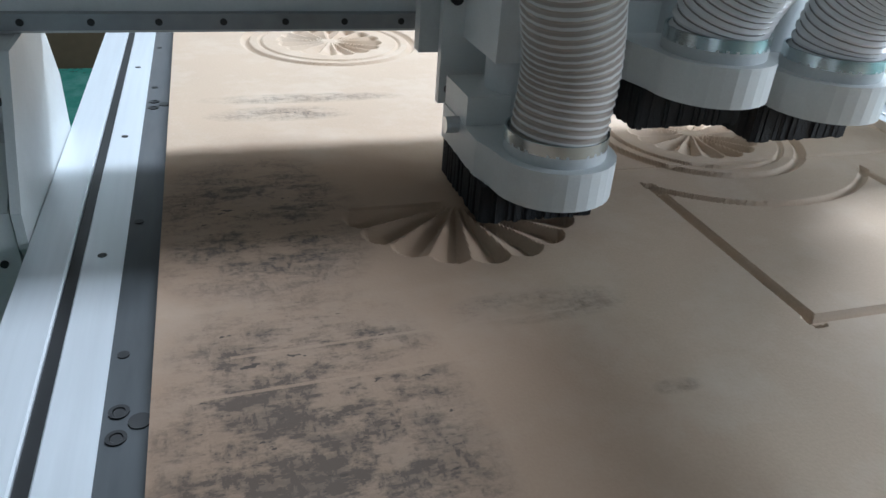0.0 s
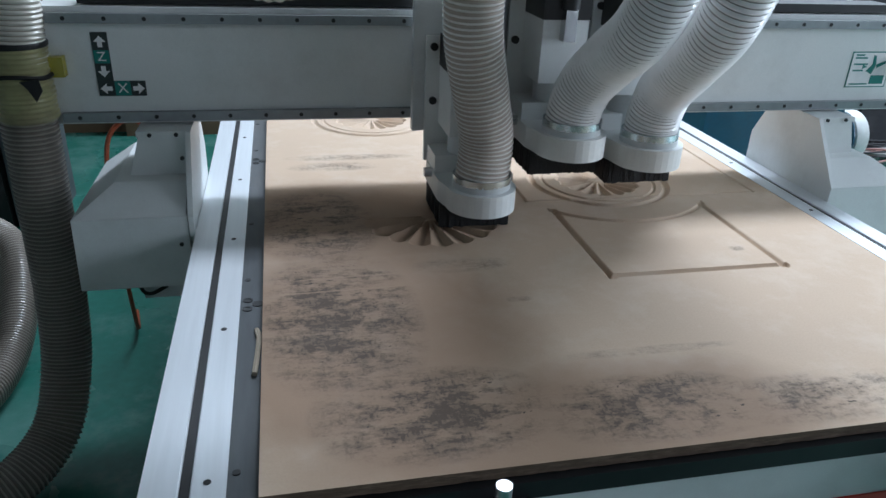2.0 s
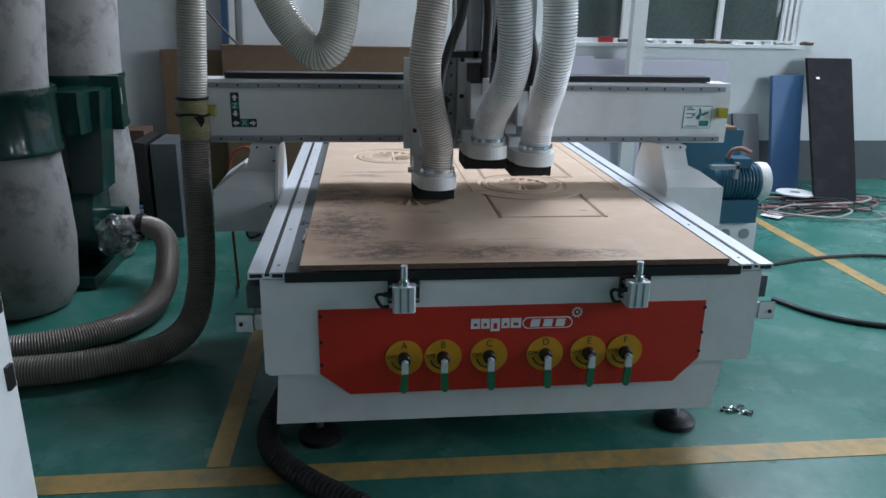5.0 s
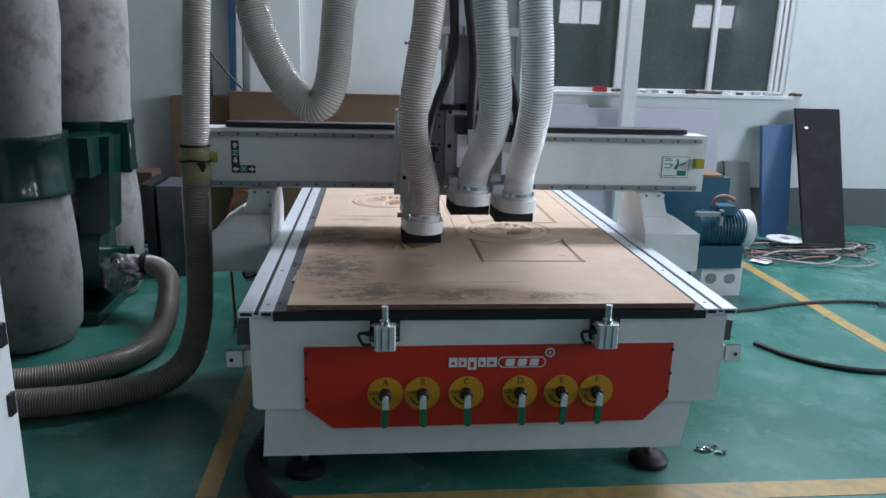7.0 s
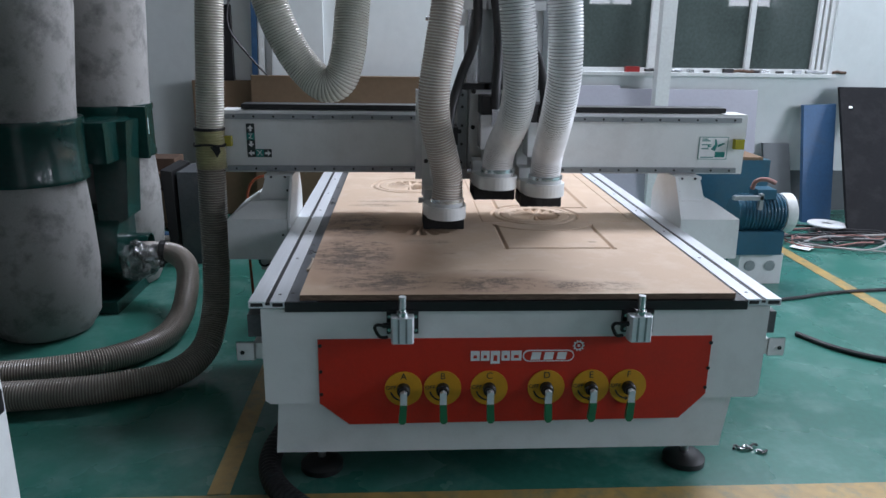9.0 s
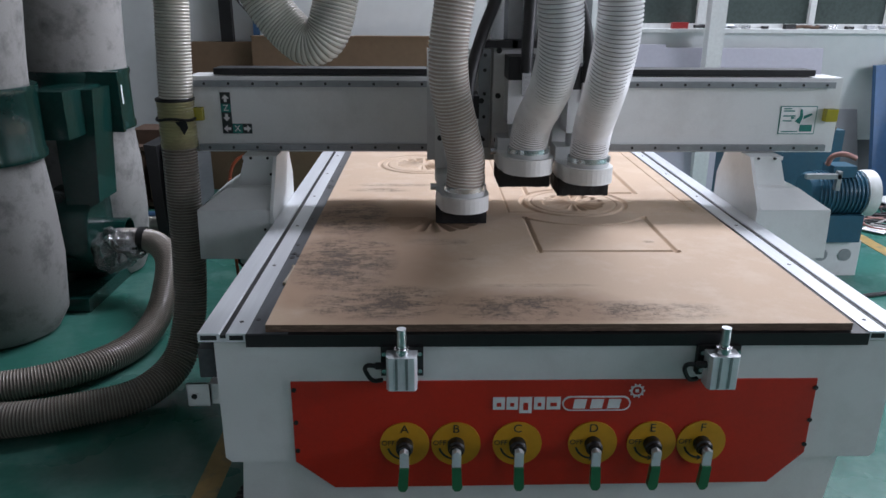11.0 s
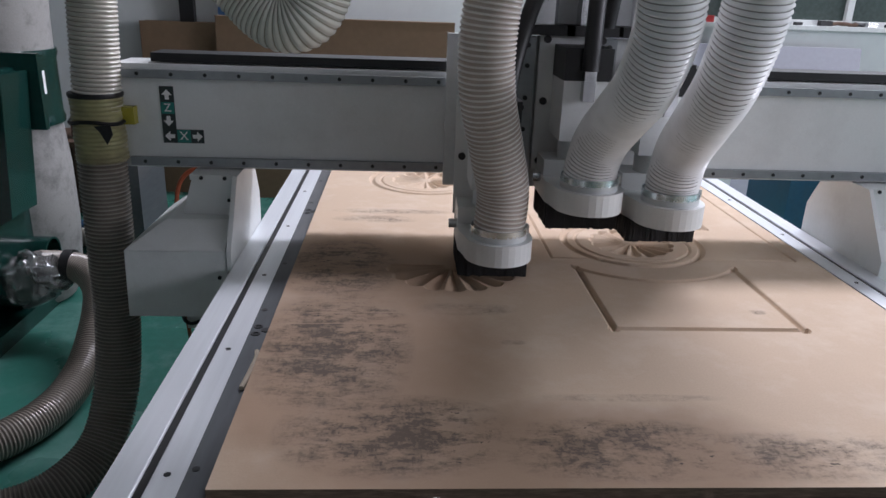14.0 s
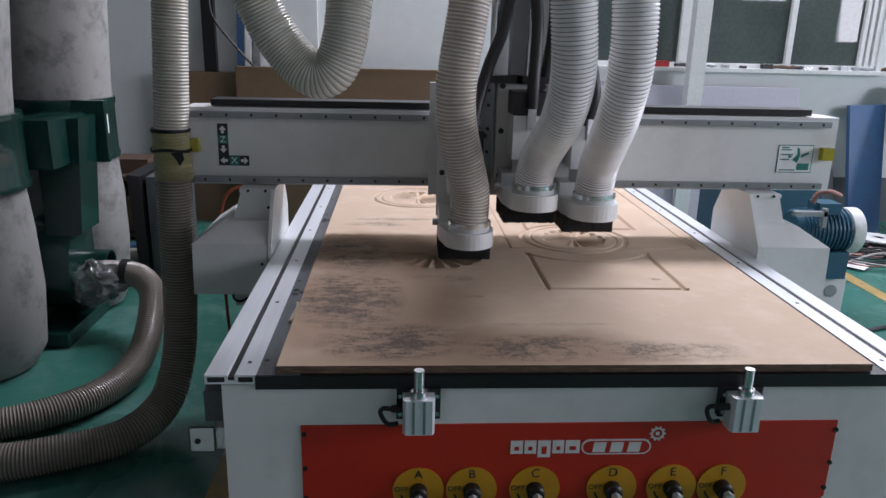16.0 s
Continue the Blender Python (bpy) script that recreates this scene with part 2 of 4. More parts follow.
MDF.node_tree.nodes["Principled BSDF"].inputs["Specular IOR Level"].default_value = 0.18
# The field at (-0.57, 0.88) is partly gantry shadow painted with the scuffs.
smudges(MDF, [(-0.55, 0.45, 0.16, 0.27, 1.0), (-0.57, 0.88, 0.15, 0.22, 0.75), (-0.43, 0.14, 0.2, 0.12, 0.95), (-0.08, 0.1, 0.2, 0.09, 0.85), (0.22, 0.08, 0.22, 0.07, 0.6),
              (-0.28, 0.62, 0.12, 0.035, 0.4), (-0.45, 1.36, 0.2, 0.03, 0.45), (-0.5, 1.28, 0.14, 0.04, 0.5), (0.385, 0.62, 0.022, 0.014, 0.55), (-0.195, 0.46, 0.03, 0.012, 0.3), (-0.02, 0.25, 0.18, 0.014, 0.35)])

MDF_EDGE = material("dirty_board_edge", (0.12, 0.075, 0.05), 0.8, vary=0.3, grain=90, stain=9, stretch=(1, 1, 8), dirt=(0.3, 0.2, 0.14), dirt_amount=0.7)

# ---- mesh helpers ----


def finish(name, bm, mat, parent=None, label="", smooth=False, bevel=0.0):
    if bevel:
        bmesh.ops.bevel(bm, geom=[e for e in bm.edges if len(e.link_faces) == 2 and e.calc_face_angle() > 0.6], offset=bevel, segments=2, affect='EDGES', clamp_overlap=True)
    bmesh.ops.recalc_face_normals(bm, faces=bm.faces)
    me = bpy.data.meshes.new(name)
    bm.to_mesh(me)
    bm.free()
    for m in (mat if isinstance(mat, (list, tuple)) else [mat]):
        me.materials.append(m)
    if smooth:
        for f in me.polygons:
            f.use_smooth = True
        me.set_sharp_from_angle(angle=radians(38))
    ob = new(name, me)
    if parent:
        ob.parent = parent
    if label:
        tagged(ob, label)
    return ob


def part(name, bm, mat, parent, label="", smooth=False, bevel=0.0):
    return finish(name, bm, mat, parent, label, smooth, bevel)


def thing(name, label, category, group="", kind=""):
    return tagged(new(name), label, category, group, kind)


def box(x0, x1, y0, y1, z0, z1, bm=None):
    bm = bm or bmesh.new()
    v = [bm.verts.new((x, y, z)) for z in (z0, z1) for y in (y0, y1) for x in (x0, x1)]
    for f in ((0, 2, 3, 1), (4, 5, 7, 6), (0, 1, 5, 4), (2, 6, 7, 3), (0, 4, 6, 2), (1, 3, 7, 5)):
        bm.faces.new([v[i] for i in f])
    return bm


def prism(points, axis, a, b, bm=None):
    """A slab of outline points, drawn out along an axis from a to b."""
    bm = bm or bmesh.new()

    def at(p, d):
        return {'x': (d, p[0], p[1]), 'y': (p[0], d, p[1]), 'z': (p[0], p[1], d)}[axis]
    lo = [bm.verts.new(at(p, a)) for p in points]
    hi = [bm.verts.new(at(p, b)) for p in points]
    bm.faces.new(lo), bm.faces.new(hi[::-1])
    k = len(points)
    for i in range(k):
        bm.faces.new((lo[i], hi[i], hi[(i + 1) % k], lo[(i + 1) % k]))
    return bm


def rod(p, q, r, bm=None, seg=20, r2=None):
    """A round bar from p to q."""
    bm = bm or bmesh.new()
    p, q = Vector(p), Vector(q)
    m = Matrix.Translation((p + q) / 2) @ (q - p).to_track_quat('Z', 'Y').to_matrix().to_4x4()
    bmesh.ops.create_cone(bm, cap_ends=True, segments=seg, radius1=r, radius2=r if r2 is None else r2, depth=(q - p).length, matrix=m)
    return bm


def spin(profile, centre, bm=None, seg=32, axis='z', closed=False):
    """A turned shape: (radius, height) pairs round an axis through centre."""
    bm = bm or bmesh.new()
    c = Vector(centre)
    rings = []
    for r, h in profile:
        ring = []
        for i in range(seg):
            a = 2 * math.pi * i / seg
            u, w = r * math.cos(a), r * math.sin(a)
            d = {'z': (u, w, h), 'y': (u, h, w), 'x': (h, u, w)}[axis]
            ring.append(bm.verts.new(c + Vector(d)))
        rings.append(ring)
    for a, b in zip(rings, rings[1:]):
        for i in range(seg):
            bm.faces.new((a[i], a[(i + 1) % seg], b[(i + 1) % seg], b[i]))
    if not closed:
        for ring in (rings[0], rings[-1]):
            if profile[0 if ring is rings[0] else -1][0] > 1e-5:
                bm.faces.new(ring)
    return bm


def curve_points(pts, step):
    """Evenly spaced points on a smooth line through pts."""
    pts = [Vector(p) for p in pts]
    ext = [pts[0] * 2 - pts[1], *pts, pts[-1] * 2 - pts[-2]]
    fine = []
    for i in range(1, len(ext) - 2):
        a, b, c, d = ext[i - 1:i + 3]
        for k in range(60):
            t = k / 60
            fine.append(0.5 * (2 * b + (c - a) * t + (2 * a - 5 * b + 4 * c - d) * t * t + (3 * b - a - 3 * c + d) * t ** 3))
    fine.append(pts[-1])
    out, need = [fine[0]], step
    for a, b in zip(fine, fine[1:]):
        d = (b - a).length
        while need <= d and d > 0:
            out.append(a.lerp(b, need / d))
            need += step
        need -= d
    return out


def tube(pts, radius, step, seg=12, ribs=0.0, pitch=4, bm=None, film=()):
    """A round hose or cable along a line; ribs is the height of its rings, one to every pitch steps."""
    bm = bm or bmesh.new()
    line = curve_points(pts, step)
    up = Vector((0.31, 0.87, 0.17)).normalized()
    rings = []
    for i, p in enumerate(line):
        d = (line[min(i + 1, len(line) - 1)] - line[max(i - 1, 0)]).normalized()
        u = (up - d * up.dot(d)).normalized()
        up = u
        w = d.cross(u)
        r = radius + (ribs * math.cos(2 * math.pi * i / pitch) if ribs else 0)
        rings.append([bm.verts.new(p + r * (math.cos(2 * math.pi * k / seg) * u + math.sin(2 * math.pi * k / seg) * w)) for k in range(seg)])
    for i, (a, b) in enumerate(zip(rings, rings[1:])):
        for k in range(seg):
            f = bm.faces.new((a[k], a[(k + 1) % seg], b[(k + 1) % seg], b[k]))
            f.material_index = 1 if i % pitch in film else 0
    bm.faces.new(rings[0]), bm.faces.new(rings[-1])
    return bm


def writing(text, size, x, y, z, mat, parent, name="letter", rx=90, depth=0.0006, align='CENTER'):
    """Raised letters that face the front."""
    c = bpy.data.curves.new(name, 'FONT')
    c.body, c.size, c.extrude, c.align_x, c.align_y = text, size, depth, align, 'CENTER'
    tmp = bpy.data.objects.new(name, c)
    scene.collection.objects.link(tmp)
    me = bpy.data.meshes.new_from_object(tmp.evaluated_get(bpy.context.evaluated_depsgraph_get()))
    bpy.data.objects.remove(tmp)
    me.materials.append(mat)
    me.transform(pose(x, y, z, rx))
    ob = new(name, me)
    ob.parent = parent
    return ob

# ---- the hall ----
WALL = 4.25


def structure(name, bm, mat, label, category, bevel=0.0):
    return tagged(finish(name, bm, mat, None, "", False, bevel), label, category, kind="structure")


structure("floor", box(-5, 7, -6.2, 4.6, -0.1, 0), FLOOR, "glossy green coated workshop floor with scuffs and dust", "floor")
# Ceiling out of view, added dark to limit light bounced from above.
bm = box(-5, 7, -6.2, 3.3, 5.0, 5.15)
box(-5, 7, 4.2, 4.6, 5.0, 5.15, bm), box(-5, -0.55, 3.3, 4.2, 5.0, 5.15, bm), box(4.95, 7, 3.3, 4.2, 5.0, 5.15, bm)
structure("ceiling", bm, CONCRETE, "unseen hall ceiling, dark grey to cut fill light, with a roof light opening", "ceiling")
# Unseen wall, added dark so that little light bounces back.
structure("wall_west", box(-5, -4.85, -6, WALL, 0, 5), FARWALL, "unseen hall wall, dark grey to cut bounced light", "wall")
WX0, WX1, WZ0, WZ1 = 1.03, 3.365, 1.225, 2.65
bm = box(-5, 7, WALL, WALL + 0.22, 0.37, WZ0)
box(-5, WX0, WALL, WALL + 0.22, WZ0, WZ1, bm), box(WX1, 7, WALL, WALL + 0.22, WZ0, WZ1, bm)
box(-5, 7, WALL, WALL + 0.22, WZ1, 5, bm)
structure("wall_north", bm, WALLPAINT, "white painted wall with a wide window and scuff marks", "wall")
structure("wainscot", box(-5, 7, WALL - 0.003, WALL + 0.2, 0, 0.37), WAINSCOT, "grey painted band along the foot of the wall", "wall")
# the wall behind and the right-hand wall, with the windows that light the hall
WINS = (3.65, 6.4)
# This unseen wall is dark too, to hold down the fill light.
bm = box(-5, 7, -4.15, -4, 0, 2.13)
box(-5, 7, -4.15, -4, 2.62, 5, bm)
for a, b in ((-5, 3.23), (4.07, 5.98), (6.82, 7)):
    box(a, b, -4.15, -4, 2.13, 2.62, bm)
structure("wall_south", bm, FARWALL, "unseen wall, dark grey to cut bounced light, with two daylight windows", "wall")
bm = box(6.85, 7, -4, WALL, 0, 1.45)
box(6.85, 7, -4, WALL, 3.45, 5, bm), box(6.85, 7, -4, -2.2, 1.45, 3.45, bm), box(6.85, 7, 0.8, WALL, 1.45, 3.45, bm)
structure("wall_east", bm, WALLPAINT, "white painted wall with a wide window of daylight", "wall")
for i, x in enumerate(WINS):
    w = thing("window_%d" % (i + 2), "white framed daylight window in the wall", "window", kind="structure")
    part("window_frame", box(x - 0.02, x + 0.02, -3.9, -3.87, 2.13, 2.62), PVC_FRAME, w)
    for a in (2.13, 2.59):
        part("window_frame", box(x - 0.42, x + 0.42, -3.9, -3.87, a, a + 0.03), PVC_FRAME, w)


def stripe(x0, y0, x1, y1, width):
    d = Vector((x1 - x0, y1 - y0)).normalized() * width / 2
    n = Vector((-d.y, d.x))
    pts = [(x0 + n.x, y0 + n.y), (x1 + n.x, y1 + n.y), (x1 - n.x, y1 - n.y), (x0 - n.x, y0 - n.y)]
    tagged(finish("floor_stripe", prism(pts, 'z', -0.01, 0.0025), STRIPE), "worn yellow painted line on the green floor", "floor marking", "floor lines", "structure")


stripe(-0.99, 0.0, -0.99, 3.6, 0.075)
stripe(-3.2, -0.06, 4.8, -0.05, 0.1)
stripe(2.42, 0.0, 2.46, 3.8, 0.09)

# window in the back wall, with dark rooms behind it
win = thing("window_1", "wide white framed sliding window with dark panes", "window", kind="structure")
fy = WALL + 0.03
part("window_frame", box(WX0, WX1, fy, fy + 0.06, WZ0, WZ0 + 0.035), PVC_FRAME, win)
part("window_frame", box(WX0, WX1, fy, fy + 0.06, WZ1 - 0.035, WZ1), PVC_FRAME, win)
for a, b in ((WX0, WX0 + 0.04), (1.75, 1.84), (2.615, 2.66), (3.215, 3.245), (3.265, 3.295), (3.32, 3.365)):
    part("window_frame", box(a, b, fy - 0.01, fy + 0.06, WZ0 + 0.035, WZ1 - 0.035), PVC_FRAME, win, bevel=0.004)
for a, b in ((WX0 + 0.04, 1.75), (1.84, 2.615), (2.66, 3.215)):
    part("pane", box(a, b, fy + 0.025, fy + 0.035, WZ0 + 0.035, WZ1 - 0.035), GLASS_DARK, win)
part("window_sill", box(WX0 - 0.04, WX1 + 0.04, WALL - 0.06, WALL + 0.1, WZ0 - 0.03, WZ0 - 0.001), PVC_FRAME, win, bevel=0.006)
structure("pipe_post", box(1.755, 1.87, 4.0, 4.1, 0, 5), PVC_FRAME, "white square steel post in front of the window", "post", 0.006)

# ---- the router bed ----
HR, HM = 0.69, 0.708
END = 2.9
bed = thing("router_bed", "white steel machine bed with a red front panel and valves", "machine")
front = [(-0.815, 0.664), (0.818, 0.664), (0.818, 0.352), (0.805, 0.34), (-0.8, 0.335), (-0.815, 0.348)]
part("front_plate", prism(front, 'y', 0.0, 0.09), WHITE, bed, "white painted steel front plate", bevel=0.004)
base = [(-0.775, 0.345), (0.735, 0.345), (0.712, 0.15), (-0.79, 0.15)]
part("base_plate", prism(base, 'y', 0.012, 0.03), WHITE, bed, "scuffed white steel apron", bevel=0.002)
part("bed_frame", box(-0.74, 0.74, 0.1, END, 0.17, 0.655), GREYWHITE, bed)
for x in (-0.79, 0.71):
    part("side_beam", box(x, x + 0.08, 0.1, END, 0.42, 0.655), WHITE, bed, bevel=0.004)
for sx in (-1, 1):
    bm = box(sx * 0.83 - 0.012, sx * 0.83 + 0.012, 0.02, END, 0.6, 0.635)
    part("guide_rail", bm, RAILSTEEL, bed, "steel guide rail under the table edge", bevel=0.003)
    part("rail_stop", box(sx * 0.83 - 0.03, sx * 0.83 + 0.02, 0.015, 0.1, 0.565, 0.64), STRIP, bed, bevel=0.004)
    bm = box(sx * 0.875 - 0.03, sx * 0.875 + 0.03, 0.03, 0.036, 0.475, 0.54)
    rod((sx * 0.875, 0.028, 0.505), (sx * 0.875, 0.04, 0.505), 0.01, bm)
    box(sx * 0.83 - 0.02, sx * 0.83 + 0.02, 0.036, 0.09, 0.48, 0.535, bm)
    part("sensor_bracket", bm, WHITE, bed, "small white bracket with a round hole", bevel=0.003)
    part("bolt_hole", rod((sx * 0.885, 0.026, 0.505), (sx * 0.885, 0.0285, 0.505), 0.007), BLACK, bed)
for x, y in ((-0.66, 0.16), (0.66, 0.16), (-0.66, 2.6), (0.66, 2.6)):
    f = part("levelling_foot", spin([(0.075, 0), (0.075, 0.02), (0.06, 0.035), (0.035, 0.045)], (x, y, 0)), RUBBER, bed, "black rubber levelling foot", True)
    part("stem", rod((x, y, 0.04), (x, y, 0.175), 0.014), STEEL, f)
    part("nut", rod((x, y, 0.1), (x, y, 0.118), 0.026, seg=6), STEEL, f)
# red panel
redp = [(-0.641, 0.561), (0.636, 0.564), (0.636, 0.356), (0.553, 0.268), (-0.546, 0.26), (-0.641, 0.338)]
panel = part("front_panel", prism(redp, 'y', -0.004, 0.006), RED, bed, "red painted sheet panel with cut lower corners", bevel=0.0015)
for x, z in ((-0.634, 0.54), (0.634, 0.54), (-0.634, 0.37), (0.632, 0.38), (-0.634, 0.45), (0.634, 0.45)):
    part("screw", rod((x, -0.007, z), (x, 0.0, z), 0.006, seg=12), BLACK, panel)
# maker's mark as plain shapes
for x0, x1, z0 in ((-0.153, -0.124, 0.484), (-0.12, -0.092, 0.484), (-0.088, -0.058, 0.474), (-0.053, -0.026, 0.484), (-0.022, 0.012, 0.484)):
    part("mark", box(x0, x1, -0.0065, -0.003, z0, 0.518), PRINT, panel, bevel=0.0012)
    part("mark_slot", box(x0 + 0.009, x1 - 0.009, -0.0071, -0.006, z0 + 0.009, 0.503), RED, panel)
capsule = [(0.1 + sx * 0.064 + 0.02 * math.cos(a), 0.5 + 0.02 * math.sin(a)) for sx, lo in ((1, -90), (-1, 90)) for a in [radians(lo + 18 * k) for k in range(11)]]
part("mark", prism(capsule, 'y', -0.0065, -0.003), PRINT, panel)
part("mark_slot", prism([(0.1 + (x - 0.1) * 0.955, 0.5 + (z - 0.5) * 0.82) for x, z in capsule], 'y', -0.0071, -0.006), RED, panel)
for x in (0.042, 0.084, 0.126):
    part("mark", prism([(x, 0.487), (x + 0.03, 0.487), (x + 0.034, 0.513), (x + 0.004, 0.513)], 'y', -0.0078, -0.006), PRINT, panel)
part("mark", spin([(0.0155, -0.0065), (0.0155, -0.003), (0.0115, -0.003), (0.0115, -0.0065), (0.0155, -0.0065)], (0.197, 0, 0.534), axis='y', closed=True, seg=24), PRINT, panel)
part("mark", box(0.193, 0.201, -0.0065, -0.003, 0.53, 0.538), PRINT, panel)
for k in range(10):
    a = k * math.tau / 10
    cx, cz = 0.197 + 0.017 * math.cos(a), 0.534 + 0.017 * math.sin(a)
    part("mark", box(cx - 0.002, cx + 0.002, -0.0065, -0.003, cz - 0.002, cz + 0.002), PRINT, panel)

# vacuum valves: disc, ball valve body and green lever
for letter, x in zip("ABCDEF", (-0.369, -0.242, -0.09, 0.098, 0.245, 0.37)):
    z = 0.388
    v = part("vacuum_valve", spin([(0.061, -0.0085), (0.061, -0.0045), (0.0, -0.0045)], (x, 0, z), axis='y', seg=40), YELLOW, bed, "round yellow valve plate with a green lever")
    part("valve_body", spin([(0.021, -0.008), (0.021, -0.03), (0.017, -0.034), (0.017, -0.042), (0.0, -0.042)], (x, 0, z), axis='y', seg=24), BLACK, v, smooth=True)
    part("nut", rod((x, -0.06, z), (x, -0.042, z), 0.0115, seg=6), ALU, v)
    tilt = 0.004 if letter in "AEF" else -0.002
    part("lever_arm", box(x - 0.011, x + 0.011, -0.056, -0.05, z - 0.04, z + 0.008), ALU, v, bevel=0.002)
    part("lever_grip", prism([(x - 0.0115, z - 0.034), (x + 0.0115, z - 0.034), (x + 0.0125 - tilt, z - 0.09), (x + 0.006 - tilt, z - 0.1), (x - 0.006 - tilt, z - 0.1), (x - 0.0125 - tilt, z - 0.09)], 'y', -0.061, -0.045), GREEN_GRIP, v, "green vinyl lever grip", bevel=0.003)
    writing(letter, 0.032, x, -0.0087, z + 0.043, INK, v)
    writing("OFF", 0.019, x - 0.041, -0.0087, z + 0.004, INK, v)
    bm = bmesh.new()
    for k in range(6):
        a0, a1 = math.radians(195 + k * 11), math.radians(195 + (k + 1) * 11)
        prism([(x + 0.045 * math.cos(a), z + 0.045 * math.sin(a)) for a in (a0, a1)] + [(x + 0.04 * math.cos(a), z + 0.04 * math.sin(a)) for a in (a1, a0)], 'y', -0.0095, -0.0085, bm)
    a = math.radians(262)
    cx, cz = x + 0.0425 * math.cos(a), z + 0.0425 * math.sin(a)
    prism([(cx, cz + 0.008), (cx + 0.012, cz), (cx, cz - 0.008)], 'y', -0.0095, -0.0085, bm)
    part("arrow", bm, INK, v)

# table: dark slab, side strips with bolt holes, slotted aluminium side rails
part("table_slab", box(-0.738, 0.738, -0.008, END, 0.656, 0.687), BLACK, bed, "black table slab")
strip = part("table_strip", box(-0.738, -0.64, -0.004, END, 0.6872, 0.6895), STRIP, bed, "dark grey strip with bolt holes")
for sx in (-1, 1):
    prof = [(0.85, 0.668), (0.85, HR), (0.801, HR), (0.799, HR - 0.002), (0.799, HR - 0.013), (0.784, HR - 0.013), (0.784, HR - 0.002), (0.782, HR), (0.736, HR), (0.736, 0.668)]
    rail = part("side_rail", prism([(sx * a, b) for a, b in prof], 'y', -0.004, END), ALU, bed, "slotted aluminium side rail")
    # Black strip laid in the slot as its shade.
    part("slot", box(min(sx * 0.7845, sx * 0.7985), max(sx * 0.7845, sx * 0.7985), -0.003, END - 0.01, HR - 0.0128, HR - 0.005), BLACK, rail, "black strip that stands for shade in the slot")
    # Black blocks in the rail ends stand for shade inside the hollow tubes.
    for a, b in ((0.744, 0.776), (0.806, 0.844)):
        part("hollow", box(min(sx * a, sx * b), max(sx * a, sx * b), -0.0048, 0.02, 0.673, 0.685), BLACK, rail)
    for y in [0.062 + 0.395 * k for k in range(7)]:
        part("bolt_hole", rod((sx * 0.762, y, HR - 0.001), (sx * 0.762, y, HR + 0.0006), 0.0055, seg=14), BLACK, rail)
for k in range(3):
    y = 0.075 + 0.86 * k
    for dy in (0.0, 0.57):
        part("bolt_hole", rod((-0.724, y + dy, HR - 0.004), (-0.724, y + dy, HR + 0.0006), 0.006, seg=14), BLACK, strip)
    for dy in (0.45, 0.484):
        part("bolt", spin([(0.0095, 0), (0.0095, 0.0012), (0.006, 0.0012), (0.005, 0.0002), (0.0, 0.0002)], (-0.722, y + dy, HR - 0.0002), seg=18), BLACK, strip)
    part("bolt_hole", rod((-0.703, y + 0.468, HR - 0.004), (-0.703, y + 0.468, HR + 0.0008), 0.0105, seg=18), BLACK, strip)

# ---- the board with its carvings ----
SUNS = ((0.234, 1.095, 0.12, 16, False), (-0.335, 1.77, 0.125, 16, False), (-0.294, 0.887, 0.17, 18, True))


def groove(d, width, depth):
    return -depth * np.clip(1.0 - np.abs(d) / (width / 2), 0, 1) ** 0.6


def carved(x, y):
    """Height of the board's face under its plane at x, y."""
    h = np.zeros_like(x)
    for cx, cy, r, n, half in SUNS:
        dx, dy = x - cx, y - cy
        rr, th = np.hypot(dx, dy), np.arctan2(dy, dx) / math.tau * n
        edge = r * (1 - 0.07 * np.abs(2 * (th % 1) - 1) ** 2)
        f = th % 1
        fan = -(0.001 + 0.013 * np.where(f < 0.68, f / 0.68, (1 - f) / 0.32)) * np.clip((edge - rr) / 0.008, 0, 1) * np.clip((rr - 0.014) / 0.035, 0, 1)
        if half:
            fan = np.where(dy < 0.005, fan, 0)
        h = np.minimum(h, fan)
        if not half:
            h = np.minimum(h, np.where(rr > r + 0.01, groove(rr - (r + 0.04), 0.011, 0.005), 0))
            h = np.minimum(h, groove(rr - (r + 0.073), 0.02, 0.009))
    # lower panel with its hollow upper edge
    inx, iny = (x > 0.018) & (x < 0.457), (y > 0.515)
    arc = np.hypot(x - 0.236, y - 1.095) - 0.295
    low = (y < 0.9) & iny & (arc > -0.012)
    for g, ok in ((x - 0.03, low & inx), (x - 0.446, low & inx), (y - 0.529, inx & (y < 0.56)), (arc, inx & (y < 0.93))):
        h = np.minimum(h, np.where(ok, groove(g, 0.0155, 0.01), 0))
    # upper panel
    up = (y > 1.22) & (y < 2.0)
    for g, ok in ((x - 0.075, up), (x - 0.505, up), (y - 1.23, (x > 0.066) & (x < 0.514) & (np.hypot(x - 0.234, y - 1.095) > 0.2)), (y - 2.0, (x > 0.066) & (x < 0.514))):
        h = np.minimum(h, np.where(ok, groove(g, 0.018, 0.01), 0))
    # cut line round the door
    for g, ok in ((y - 0.96, (x > -0.026) & (x < 0.652)), (x + 0.022, (y > 0.956) & (y < 2.7)), (x - 0.648, (y > 0.956) & (y < 2.7))):
        h = np.minimum(h, np.where(ok, groove(g, 0.008, 0.005), 0))
    return h


